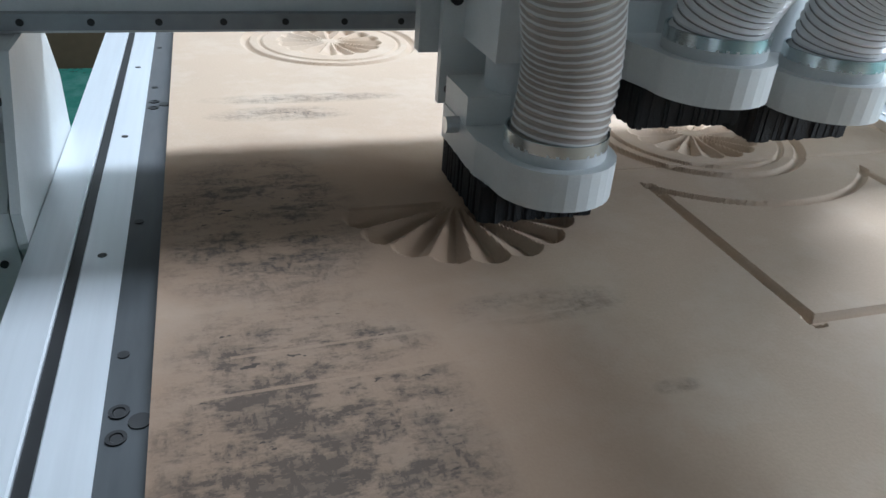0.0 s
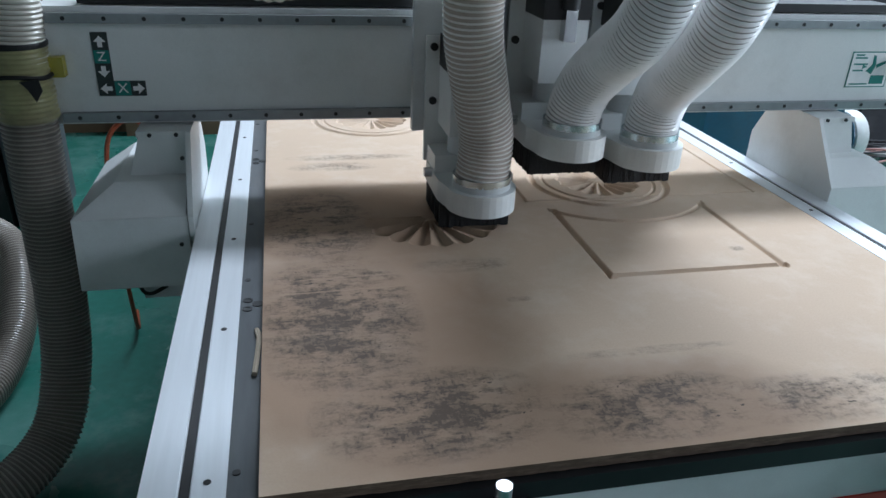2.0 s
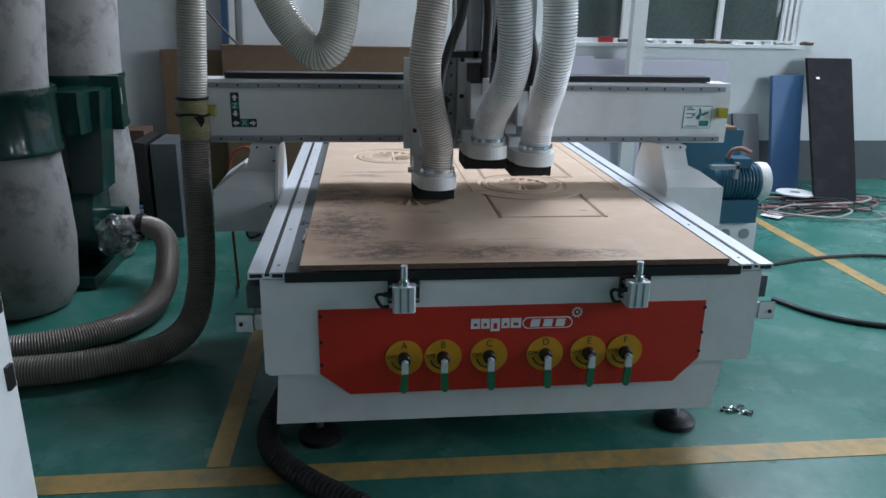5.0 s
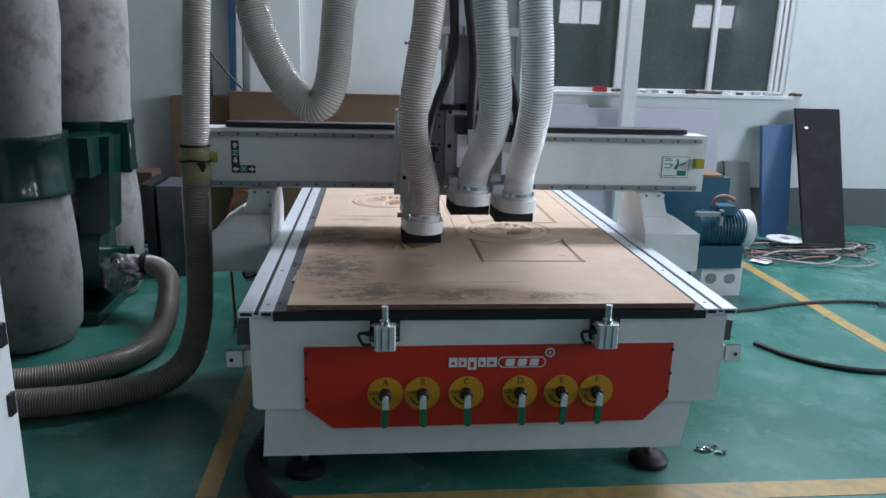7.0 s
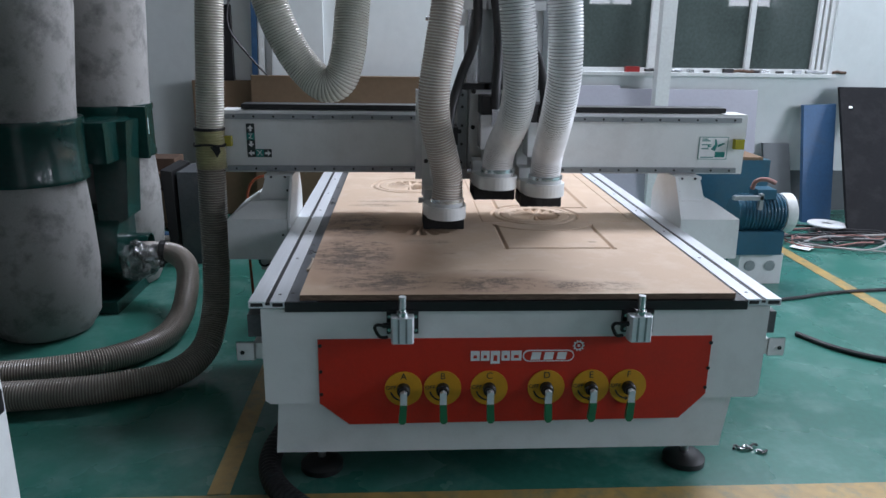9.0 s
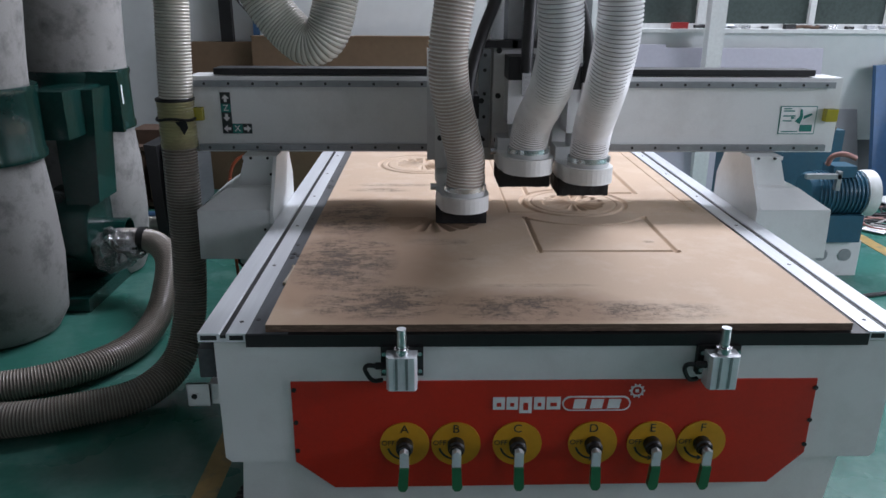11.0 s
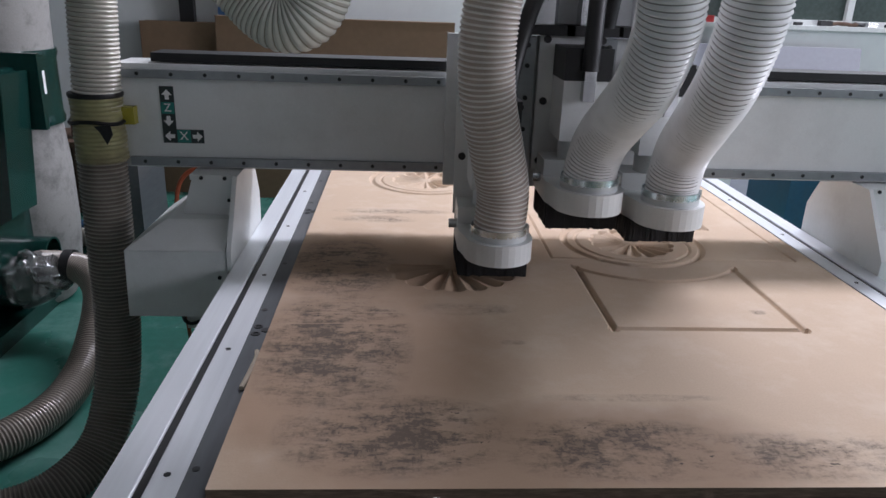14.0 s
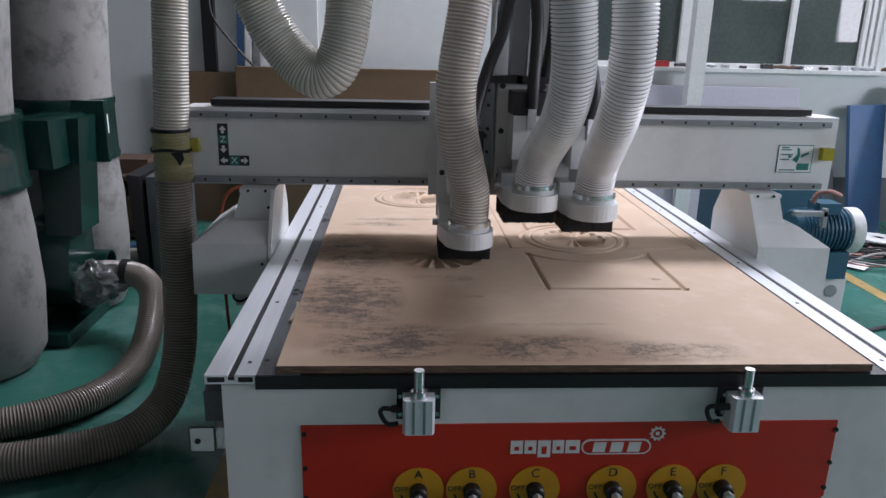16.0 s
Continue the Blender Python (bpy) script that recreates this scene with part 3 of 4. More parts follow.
xs = np.concatenate([np.linspace(-0.692, -0.6, 5)[:-1], np.arange(-0.6, 0.69, 0.0035), np.linspace(0.69, 0.7, 2)])
ys = np.concatenate([np.linspace(0.004, 0.49, 18)[:-1], np.arange(0.49, 2.25, 0.0037), np.linspace(2.252, END - 0.02, 8)])
gx, gy = np.meshgrid(xs, ys)
gz = carved(gx, gy)
nx, ny = len(xs), len(ys)
verts = np.stack([gx.ravel(), gy.ravel(), (gz + HM).ravel()], 1)
idx = np.arange(nx * ny).reshape(ny, nx)
quads = np.stack([idx[:-1, :-1], idx[:-1, 1:], idx[1:, 1:], idx[1:, :-1]], -1).reshape(-1, 4)
rim = np.concatenate([idx[0, :], idx[1:, -1], idx[-1, -2::-1], idx[-2:0:-1, 0]])
low = verts[rim].copy()
low[:, 2] = 0.6895
low[:, :2] += np.array([noise.noise((float(a) * 60, float(b) * 60, 0.3)) * 0.0015 for a, b in low[:, :2]])[:, None]
k = len(rim)
lo = np.arange(k) + len(verts)
walls = np.stack([rim, lo, np.roll(lo, -1), np.roll(rim, -1)], -1)
me = bpy.data.meshes.new("board")
me.from_pydata(np.concatenate([verts, low]).tolist(), [], quads.tolist() + walls.tolist() + [lo[::-1].tolist()])
me.materials.append(MDF), me.materials.append(MDF_EDGE)
me.polygons.foreach_set("material_index", np.array([0] * len(quads) + [1] * (len(walls) + 1), dtype=np.int32))
me.validate()
tagged(new("carving_board", me), "brown fibreboard sheet with carved rosettes, panels and black smudges", "board")

bm = bmesh.new()
tube([(-0.703, 0.44, HR + 0.004), (-0.698, 0.41, HR + 0.006), (-0.7, 0.36, HR + 0.005), (-0.704, 0.3, HR + 0.004)], 0.005, 0.01, 6, bm=bm)
tagged(finish("wood_splinter", bm, CHIP), "pale splinter of board lying in the gap", "offcut")

# locating cylinders on the front edge
for x in (-0.372, 0.38):
    c = thing("locating_cylinder", "small aluminium air cylinder with a steel pin", "air cylinder", "locating cylinders")
    c.location = (x, 0, 0)
    part("body", prism([(-0.036, -0.05), (-0.03, -0.06), (0.03, -0.06), (0.036, -0.05), (0.036, -0.018), (-0.036, -0.018)], 'z', 0.567, 0.652), ALU, c, "silver cylinder body with grooves", bevel=0.003)
    for dx in (-0.012, 0.012):
        part("groove", box(dx - 0.003, dx + 0.003, -0.0608, -0.05, 0.57, 0.65), RAILSTEEL, c)
    part("mount", box(-0.05, 0.05, -0.018, 0.001, 0.585, 0.66), BLACK, c, bevel=0.003)
    for dx in (-0.042, 0.042):
        for z in (0.6, 0.645):
            part("bolt", rod((dx, -0.025, z), (dx, -0.016, z), 0.006, seg=6), STEEL, c)
    part("collar", rod((0, -0.038, 0.652), (0, -0.038, 0.668), 0.018), STEEL, c, smooth=True)
    part("pin", rod((0, -0.038, 0.668), (0, -0.038, 0.717), 0.0115), STEEL, c, "polished steel pin", smooth=True)
    part("fitting", rod((-0.062, -0.038, 0.622), (-0.03, -0.038, 0.622), 0.0085, seg=12), BLACK, c)
    part("air_line", tube([(-0.062, -0.038, 0.622), (-0.08, -0.04, 0.624), (-0.086, -0.036, 0.61), (-0.07, -0.03, 0.58), (-0.045, -0.02, 0.575)], 0.0055, 0.006, 8), RUBBER, c, smooth=True)

# ---- gantry ----
GY = 1.105
gantry = thing("gantry", "white steel gantry beam with guide rails and motor boxes", "gantry")
part("beam", box(-1.168, 1.192, GY, GY + 0.14, 0.898, 1.168), WHITE, gantry, "white painted steel beam", bevel=0.005)
for z in (0.916, 1.144):
    r = part("guide_rail", box(-1.143, 1.158, GY - 0.016, GY + 0.001, z - 0.011, z + 0.011), RAILSTEEL, gantry, "grey steel guide rail with bolts", bevel=0.002)
    for k in range(27):
        x = -1.105 + k * 0.0858
        part("bolt", rod((x, GY - 0.0175, z), (x, GY - 0.015, z), 0.005, seg=10), BLACK, r)
part("cable_tray", box(-1.078, 1.095, GY + 0.02, GY + 0.12, 1.172, 1.194), BLACK, gantry, "black cable tray along the beam", bevel=0.003)
for sx in (-1, 1):
    # sloping leg and motor cover
    leg = [(sx * 0.864, 0.897), (sx * 0.968, 0.897), (sx * 1.005, 0.775), (sx * 0.866, 0.735)]
    part("leg_plate", prism(leg, 'y', GY - 0.075, GY + 0.105), WHITE, gantry, "sloping white sheet cover", bevel=0.003)
    part("leg_flange", box(min(sx * 0.86, sx * 0.975), max(sx * 0.86, sx * 0.975), GY - 0.08, GY + 0.11, 0.884, 0.8975), WHITE, gantry)
    cover = [(sx * 0.866, 0.73), (sx * 1.117, 0.73), (sx * 1.122, 0.55), (sx * 0.866, 0.55)]
    part("motor_cover", prism(cover, 'y', GY - 0.2, GY + 0.215), WHITE, gantry, "white sheet metal motor cover", bevel=0.003)
    bm = bmesh.new()
    ring = [[bm.verts.new((sx * a, b, c)) for a, b in pts] for c, pts in ((0.7305, ((0.868, GY - 0.198), (1.116, GY - 0.198), (1.116, GY + 0.213), (0.868, GY + 0.213))), (0.79, ((0.868, GY - 0.12), (1.03, GY - 0.12), (1.03, GY + 0.19), (0.868, GY + 0.19))))]
    bm.faces.new(ring[0]), bm.faces.new(ring[1])
    for k in range(4):
        bm.faces.new((ring[0][k], ring[0][(k + 1) % 4], ring[1][(k + 1) % 4], ring[1][k]))
    part("motor_cover_top", bm, WHITE, gantry, "folded sloping cover top", bevel=0.002)
    part("cable_stub", tube([(sx * 1.0, GY - 0.14, 0.552), (sx * 1.0, GY - 0.15, 0.52), (sx * 0.98, GY - 0.15, 0.505), (sx * 0.94, GY - 0.14, 0.52)], 0.005, 0.008, 7), CABLE, gantry)
    inner = [(GY - 0.203, 0.73), (GY - 0.203, 0.68), (GY - 0.19, 0.66), (GY + 0.2, 0.66), (GY + 0.2, 0.78), (GY + 0.13, 0.897), (GY - 0.085, 0.897)]
    part("side_plate", prism(inner, 'x', sx * 0.858 - 0.006, sx * 0.858 + 0.006), WHITE, gantry, "white side plate beside the bed", bevel=0.002)
    part("belly", box(min(sx * 0.88, sx * 1.0), max(sx * 0.88, sx * 1.0), GY - 0.125, GY + 0.095, 0.48, 0.552), GREYWHITE, gantry, bevel=0.003)
    for x, z in ((0.878, 0.83), (0.885, 0.66), (0.945, 0.89), (0.885, 0.89)):
        y = GY - 0.204 if z < 0.7 else GY - (0.0795 if z < 0.88 else 0.0845)
        part("screw", rod((sx * x, y, z), (sx * x, y + 0.01, z), 0.005, seg=10), BLACK, gantry)
for x in (-1.14, 1.155):
    b = part("emergency_button", box(x - 0.02, x + 0.022, GY - 0.03, GY, 1.015, 1.06), YELLOW_GLASS, gantry, "small yellow push button box", bevel=0.006)
    if x < 0:
        part("button_case", box(x - 0.032, x - 0.02, GY - 0.034, GY, 1.005, 1.07), WHITE, b, bevel=0.004)
# axis sign
s1 = part("axis_sign", box(-1.057, -1.021, GY - 0.0015, GY + 0.001, 0.964, 1.112), INK, gantry, "black and teal axis sticker with arrows")
part("sign_foot", box(-1.021, -0.951, GY - 0.0015, GY + 0.001, 0.964, 1.0), INK, s1)
part("sign_field", box(-1.056, -1.022, GY - 0.0022, GY, 1.041, 1.071), TEAL, s1)
part("sign_field", box(-1.02, -0.985, GY - 0.0022, GY, 0.965, 0.999), TEAL, s1)
writing("Z", 0.03, -1.039, GY - 0.003, 1.056, PRINT, s1)
writing("X", 0.032, -1.0025, GY - 0.003, 0.982, PRINT, s1)


def arrow(x, z, dx, dz):
    u, w = Vector((dx, dz)), Vector((-dz, dx))
    c = Vector((x, z))
    pts = [c + u * 0.014, c + w * 0.013, c + w * 0.005, c + w * 0.005 - u * 0.012, c - w * 0.005 - u * 0.012, c - w * 0.005, c - w * 0.013]
    part("arrow", prism([tuple(p) for p in pts], 'y', GY - 0.0032, GY - 0.001), PRINT, s1)


arrow(-1.039, 1.09, 0, 1), arrow(-1.039, 1.023, 0, -1), arrow(-1.038, 0.982, -1, 0), arrow(-0.968, 0.982, 1, 0)
# warning sign
s2 = part("warning_sign", box(0.978, 1.113, GY - 0.0015, GY + 0.001, 0.965, 1.068), TEAL, gantry, "white and green pinch hazard sticker")
part("sign_field", box(0.981, 1.11, GY - 0.0022, GY, 0.968, 1.065), PRINT, s2)
bm = box(1.056, 1.102, GY - 0.003, GY - 0.001, 0.975, 1.0)
for z, a in ((1.012, 1.024), (1.03, 1.035), (1.048, 1.03), (1.056, 1.018)):
    box(0.99, a, GY - 0.003, GY - 0.001, z, z + 0.0045, bm)
box(0.99, 1.05, GY - 0.003, GY - 0.001, 0.973, 0.977, bm)
prism([(1.035, 1.012), (1.055, 1.003), (1.064, 1.03), (1.058, 1.056), (1.05, 1.058), (1.052, 1.032)], 'y', GY - 0.003, GY - 0.001, bm)
prism([(1.066, 1.02), (1.098, 1.036), (1.094, 1.042), (1.066, 1.032)], 'y', GY - 0.003, GY - 0.001, bm)
prism([(1.02, 1.031), (1.036, 1.025), (1.02, 1.019)], 'y', GY - 0.003, GY - 0.001, bm)
part("sign_field", bm, TEAL, s2)

# ---- spindle heads ----


CARRIAGE = (-0.025, -0.095, 0)


def head(x, zb, plate_top, plate_x0, plate_x1):
    """A spindle head: sliding plate, spindle, dust shoe with round port, brush skirt."""
    h = thing("spindle_head", "white spindle head with dust shoe and black brush skirt", "spindle", "spindle heads")
    h.location = CARRIAGE
    y = 1.02
    part("slide_plate", box(plate_x0, plate_x1, 1.12, 1.135, zb + 0.1, plate_top), WHITE, h, "white slide plate with black bolts", bevel=0.003)
    for bx in (plate_x0 + 0.018, plate_x1 - 0.018):
        for bz in (zb + 0.122, (zb + 0.1 + plate_top) / 2, plate_top - 0.025):
            part("bolt", rod((bx, 1.112, bz), (bx, 1.121, bz), 0.0095, seg=14), BLACK, h)
    part("spindle_body", box(x - 0.055, x + 0.055, 0.985, 1.12, zb + 0.2, zb + 0.36), WHITE, h, "pale square spindle motor", bevel=0.006)
    part("spindle_cap", box(x - 0.057, x + 0.057, 0.98, 1.118, zb + 0.345, zb + 0.42), BLACK, h, bevel=0.026)
    part("spindle_nose", rod((x, 1.04, zb + 0.1), (x, 1.04, zb + 0.2), 0.045, seg=28), GREYWHITE, h, smooth=True)
    part("rating_plate", box(x + 0.012, x + 0.042, 0.9835, 0.986, zb + 0.215, zb + 0.25), BLACK, h)
    part("socket", box(x - 0.014, x + 0.014, 0.955, 0.985, zb + 0.3, zb + 0.375), STEEL, h, bevel=0.005)
    # dust shoe: flat box behind, round cup in front
    out = [(x + 0.086, 1.1), (x - 0.086, 1.1), (x - 0.086, 0.95)]
    for k in range(17):
        a = math.pi + k * math.pi / 16
        out.append((x + 0.008 + 0.082 * math.cos(a), 0.905 + 0.082 * math.sin(a)))
    out.append((x + 0.088, 0.95))
    part("dust_shoe", prism(out, 'z', zb + 0.056, zb + 0.108), WHITE, h, "white plastic dust shoe with round port", bevel=0.006)
    part("hose_port", spin([(0.068, 0), (0.068, 0.018), (0.06, 0.018), (0.06, 0)], (x + 0.008, 0.905, zb + 0.107), closed=True), GREYWHITE, h, smooth=True)
    part("rear_box", box(x - 0.084, x + 0.084, 1.0, 1.1, zb + 0.1, zb + 0.15), WHITE, h, bevel=0.004)
    part("wing_bolt", rod((x - 0.105, 1.03, zb + 0.1), (x - 0.084, 1.03, zb + 0.1), 0.012, seg=12), STEEL, h)
    # brush skirt, tufts side by side
    bm = bmesh.new()
    rnd = random.Random(int(1000 * (x + 2)))
    pts = [(x - 0.08 + 0.16 * k / 34, 0.915, 0, -1) for k in range(35)] + [(x - 0.08 + 0.16 * k / 34, 1.085, 0, 1) for k in range(35)]
    pts += [(x - 0.08, 0.915 + 0.17 * k / 38, -1, 0) for k in range(39)] + [(x + 0.08, 0.915 + 0.17 * k / 38, 1, 0) for k in range(39)]
    for px, py, ex, ey in pts:
        e = rnd.uniform(0.0, 0.004)
        box(px - 0.0032 + ex * e, px + 0.0032 + ex * e, py - 0.0032 + ey * e, py + 0.0032 + ey * e, zb + rnd.uniform(0.0006, 0.004), zb + 0.057, bm)
    tagged(part("brush", bm, BRISTLE, h), "black bristle skirt", kind="stuff")
    part("brush_core", box(x - 0.077, x + 0.077, 0.918, 1.082, zb + 0.012, zb + 0.056), BRISTLE, h)
    part("cutter", rod((x, 1.04, zb + 0.0), (x, 1.04, zb + 0.1), 0.004, seg=8), STEEL, h)
    return h


HEADS = ((-0.173, HM, 1.12, -0.262, -0.082), (0.035, 0.835, 1.29, -0.06, 0.115), (0.235, 0.805, 1.22, 0.155, 0.325))
for hd in HEADS:
    head(*hd)
car = thing("carriage", "grey carriage plates and air cylinders behind the spindles", "carriage")
car.location = CARRIAGE
part("back_plate", box(-0.29, 0.33, 1.142, 1.168, 0.88, 1.27), GREYWHITE, car, "grey carriage plate with bolts", bevel=0.003)
for x in (-0.09, 0.115):
    part("guide_block", box(x - 0.02, x + 0.02, 1.115, 1.142, 0.93, 1.27), RAILSTEEL, car, bevel=0.003)
    for z in (0.96, 1.04, 1.12, 1.2, 1.25):
        part("bolt", rod((x, 1.108, z), (x, 1.116, z), 0.006, seg=10), BLACK, car)
part("upper_plate", box(-0.08, 0.28, 1.2, 1.215, 1.27, 1.9), GREYWHITE, car, bevel=0.003)
for x in (-0.05, 0.06, 0.2):
    part("air_cylinder", box(x - 0.022, x + 0.022, 1.12, 1.17, 1.29, 1.6), STEEL, car, "silver air cylinder", bevel=0.004)
    part("cylinder_head", box(x - 0.05, x + 0.05, 1.1, 1.19, 1.6, 1.635), GREYWHITE, car, bevel=0.004)
    part("cylinder_base", box(x - 0.06, x + 0.07, 1.09, 1.19, 1.275, 1.3), BLACK, car, bevel=0.004)
for a in (-0.02, 0.27):
    part("post", box(a - 0.012, a + 0.012, 1.18, 1.2, 1.27, 1.95), RAILSTEEL, car)
part("stop_arm", box(-0.19, -0.06, 1.13, 1.17, 1.535, 1.585), GREYWHITE, car, bevel=0.003)
part("stop_screw", rod((-0.25, 1.15, 1.56), (-0.19, 1.15, 1.56), 0.008, seg=10), STEEL, car)
for pts in ([(-0.16, 0.968, 1.08), (-0.145, 0.98, 1.2), (-0.105, 1.03, 1.33), (-0.055, 1.06, 1.46), (-0.035, 1.1, 1.62), (-0.06, 1.2, 2.1)],
            [(0.035, 0.966, 1.205), (0.036, 0.967, 1.3), (0.045, 1.0, 1.45), (0.04, 1.05, 1.58), (0.02, 1.1, 1.75), (0.0, 1.2, 2.1)],
            [(0.235, 0.966, 1.175), (0.236, 0.967, 1.27), (0.21, 1.0, 1.4), (0.16, 1.06, 1.52), (0.14, 1.1, 1.72), (0.18, 1.2, 2.1)],
            [(0.1, 1.1, 1.3), (0.11, 1.06, 1.5), (0.1, 1.12, 1.75), (0.12, 1.2, 2.1)]):
    tagged(finish("conduit", tube(pts, 0.02, 0.006, 16, 0.0004, 2), RUBBER, smooth=True), "smooth black cable conduit above the spindle", "conduit", "spindle conduits").location = CARRIAGE

# ---- hoses ----


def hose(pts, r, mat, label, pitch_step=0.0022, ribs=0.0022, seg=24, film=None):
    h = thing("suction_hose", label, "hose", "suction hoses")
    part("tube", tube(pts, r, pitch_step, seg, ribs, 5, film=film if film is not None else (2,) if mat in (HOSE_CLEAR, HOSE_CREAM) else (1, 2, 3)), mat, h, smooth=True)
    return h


def hose_clamp(x, y, z, r, h):
    c = part("hose_clamp", spin([(r, -0.008), (r + 0.0025, -0.008), (r + 0.0025, 0.008), (r, 0.008), (r, -0.008)], (x, y, z), closed=True, seg=40), ZINC, h, "zinc plated hose clamp", True)
    part("screw", rod((x + r * 0.9, y - 0.02, z), (x + r * 0.9, y + 0.02, z), 0.006, seg=10), STEEL, c)
    part("housing", box(x + r * 0.85, x + r * 0.85 + 0.016, y - 0.012, y + 0.012, z - 0.009, z + 0.009), STEEL, c, bevel=0.002)
    part("cuff", spin([(r - 0.001, -0.03), (r + 0.001, -0.026), (r - 0.001, -0.022), (r + 0.001, -0.018), (r - 0.001, -0.014), (r - 0.001, -0.006)], (x, y, z), seg=40), GREYWHITE, h, "pale plastic hose cuff", True)


R = 0.061
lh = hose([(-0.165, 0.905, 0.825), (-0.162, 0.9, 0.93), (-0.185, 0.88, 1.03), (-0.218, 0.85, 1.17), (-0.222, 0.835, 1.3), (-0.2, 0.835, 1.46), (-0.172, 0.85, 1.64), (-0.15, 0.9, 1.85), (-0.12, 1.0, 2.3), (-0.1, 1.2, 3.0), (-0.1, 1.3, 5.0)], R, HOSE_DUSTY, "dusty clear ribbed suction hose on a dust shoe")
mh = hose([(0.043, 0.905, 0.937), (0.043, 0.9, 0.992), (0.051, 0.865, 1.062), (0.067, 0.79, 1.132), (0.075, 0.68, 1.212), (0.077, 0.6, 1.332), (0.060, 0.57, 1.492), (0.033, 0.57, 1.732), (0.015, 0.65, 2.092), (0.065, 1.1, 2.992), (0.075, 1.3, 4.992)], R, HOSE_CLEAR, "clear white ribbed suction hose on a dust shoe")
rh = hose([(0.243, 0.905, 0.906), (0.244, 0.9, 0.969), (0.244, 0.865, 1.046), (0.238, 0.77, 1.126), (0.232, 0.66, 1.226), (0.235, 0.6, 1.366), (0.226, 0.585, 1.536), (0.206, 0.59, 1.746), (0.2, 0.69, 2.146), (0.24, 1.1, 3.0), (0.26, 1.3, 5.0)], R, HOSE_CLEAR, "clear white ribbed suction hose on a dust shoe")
for hd, ho in zip(HEADS, (lh, mh, rh)):
    ho.location = CARRIAGE
    hose_clamp(hd[0] + 0.008, 0.905, hd[1] + 0.13, 0.0655, ho)
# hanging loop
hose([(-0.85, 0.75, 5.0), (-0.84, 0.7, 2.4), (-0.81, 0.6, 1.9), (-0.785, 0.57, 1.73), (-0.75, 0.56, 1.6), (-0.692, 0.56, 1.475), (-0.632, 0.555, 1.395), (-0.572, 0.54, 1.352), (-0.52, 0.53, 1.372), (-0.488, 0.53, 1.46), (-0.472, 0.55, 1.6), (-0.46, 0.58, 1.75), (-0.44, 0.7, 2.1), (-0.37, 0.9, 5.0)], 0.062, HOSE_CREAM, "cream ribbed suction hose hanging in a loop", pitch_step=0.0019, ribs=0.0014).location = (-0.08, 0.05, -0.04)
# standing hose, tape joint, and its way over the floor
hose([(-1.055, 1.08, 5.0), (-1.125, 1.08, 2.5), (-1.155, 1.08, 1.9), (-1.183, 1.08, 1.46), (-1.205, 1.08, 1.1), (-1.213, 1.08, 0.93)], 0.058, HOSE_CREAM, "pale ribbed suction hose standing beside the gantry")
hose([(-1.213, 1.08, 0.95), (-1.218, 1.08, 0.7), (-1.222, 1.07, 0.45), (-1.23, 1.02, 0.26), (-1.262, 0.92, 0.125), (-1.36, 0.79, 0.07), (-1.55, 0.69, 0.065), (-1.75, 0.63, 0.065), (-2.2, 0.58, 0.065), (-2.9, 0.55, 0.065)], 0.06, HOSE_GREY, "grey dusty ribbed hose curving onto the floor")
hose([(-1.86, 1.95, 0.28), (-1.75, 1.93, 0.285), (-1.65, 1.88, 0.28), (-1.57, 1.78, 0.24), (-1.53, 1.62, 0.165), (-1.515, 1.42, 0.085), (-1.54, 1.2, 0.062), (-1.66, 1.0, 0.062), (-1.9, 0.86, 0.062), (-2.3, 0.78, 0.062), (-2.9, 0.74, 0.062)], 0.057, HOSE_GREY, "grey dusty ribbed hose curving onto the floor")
j = thing("hose_joint", "yellowed tape joint between two hoses", "hose joint")
part("sleeve", spin([((0.0625, 0.0648)[k % 2] + 0.001 * math.sin(k * 0.7), k * 0.0055) for k in range(33)], (-1.21, 1.08, 0.92), seg=36), TAPE, j, smooth=True)
part("tie", tube([(-1.21 + 0.068 * math.cos(a), 1.08 + 0.067 * math.sin(a), 1.025 + 0.004 * math.sin(3 * a)) for a in [k * math.tau / 14 for k in range(15)]], 0.0055, 0.01, 6), RUBBER, j, "dark tape band")
part("top_band", spin([(0.0655, 0.165), (0.0672, 0.168), (0.0672, 0.174), (0.0655, 0.177)], (-1.21, 1.08, 0.92), seg=36), RUBBER, j)
part("loose_tape_end", prism([(-1.195, 1.02), (-1.155, 1.025), (-1.151, 1.0), (-1.167, 0.975), (-1.181, 1.004)], 'y', 1.008, 1.011), RUBBER, j)

# ---- dust collector ----
dc = thing("dust_collector", "dark green twin bag dust collector with grey filter bags", "dust collector")
dc.location = (0.07, 0.08, 0)


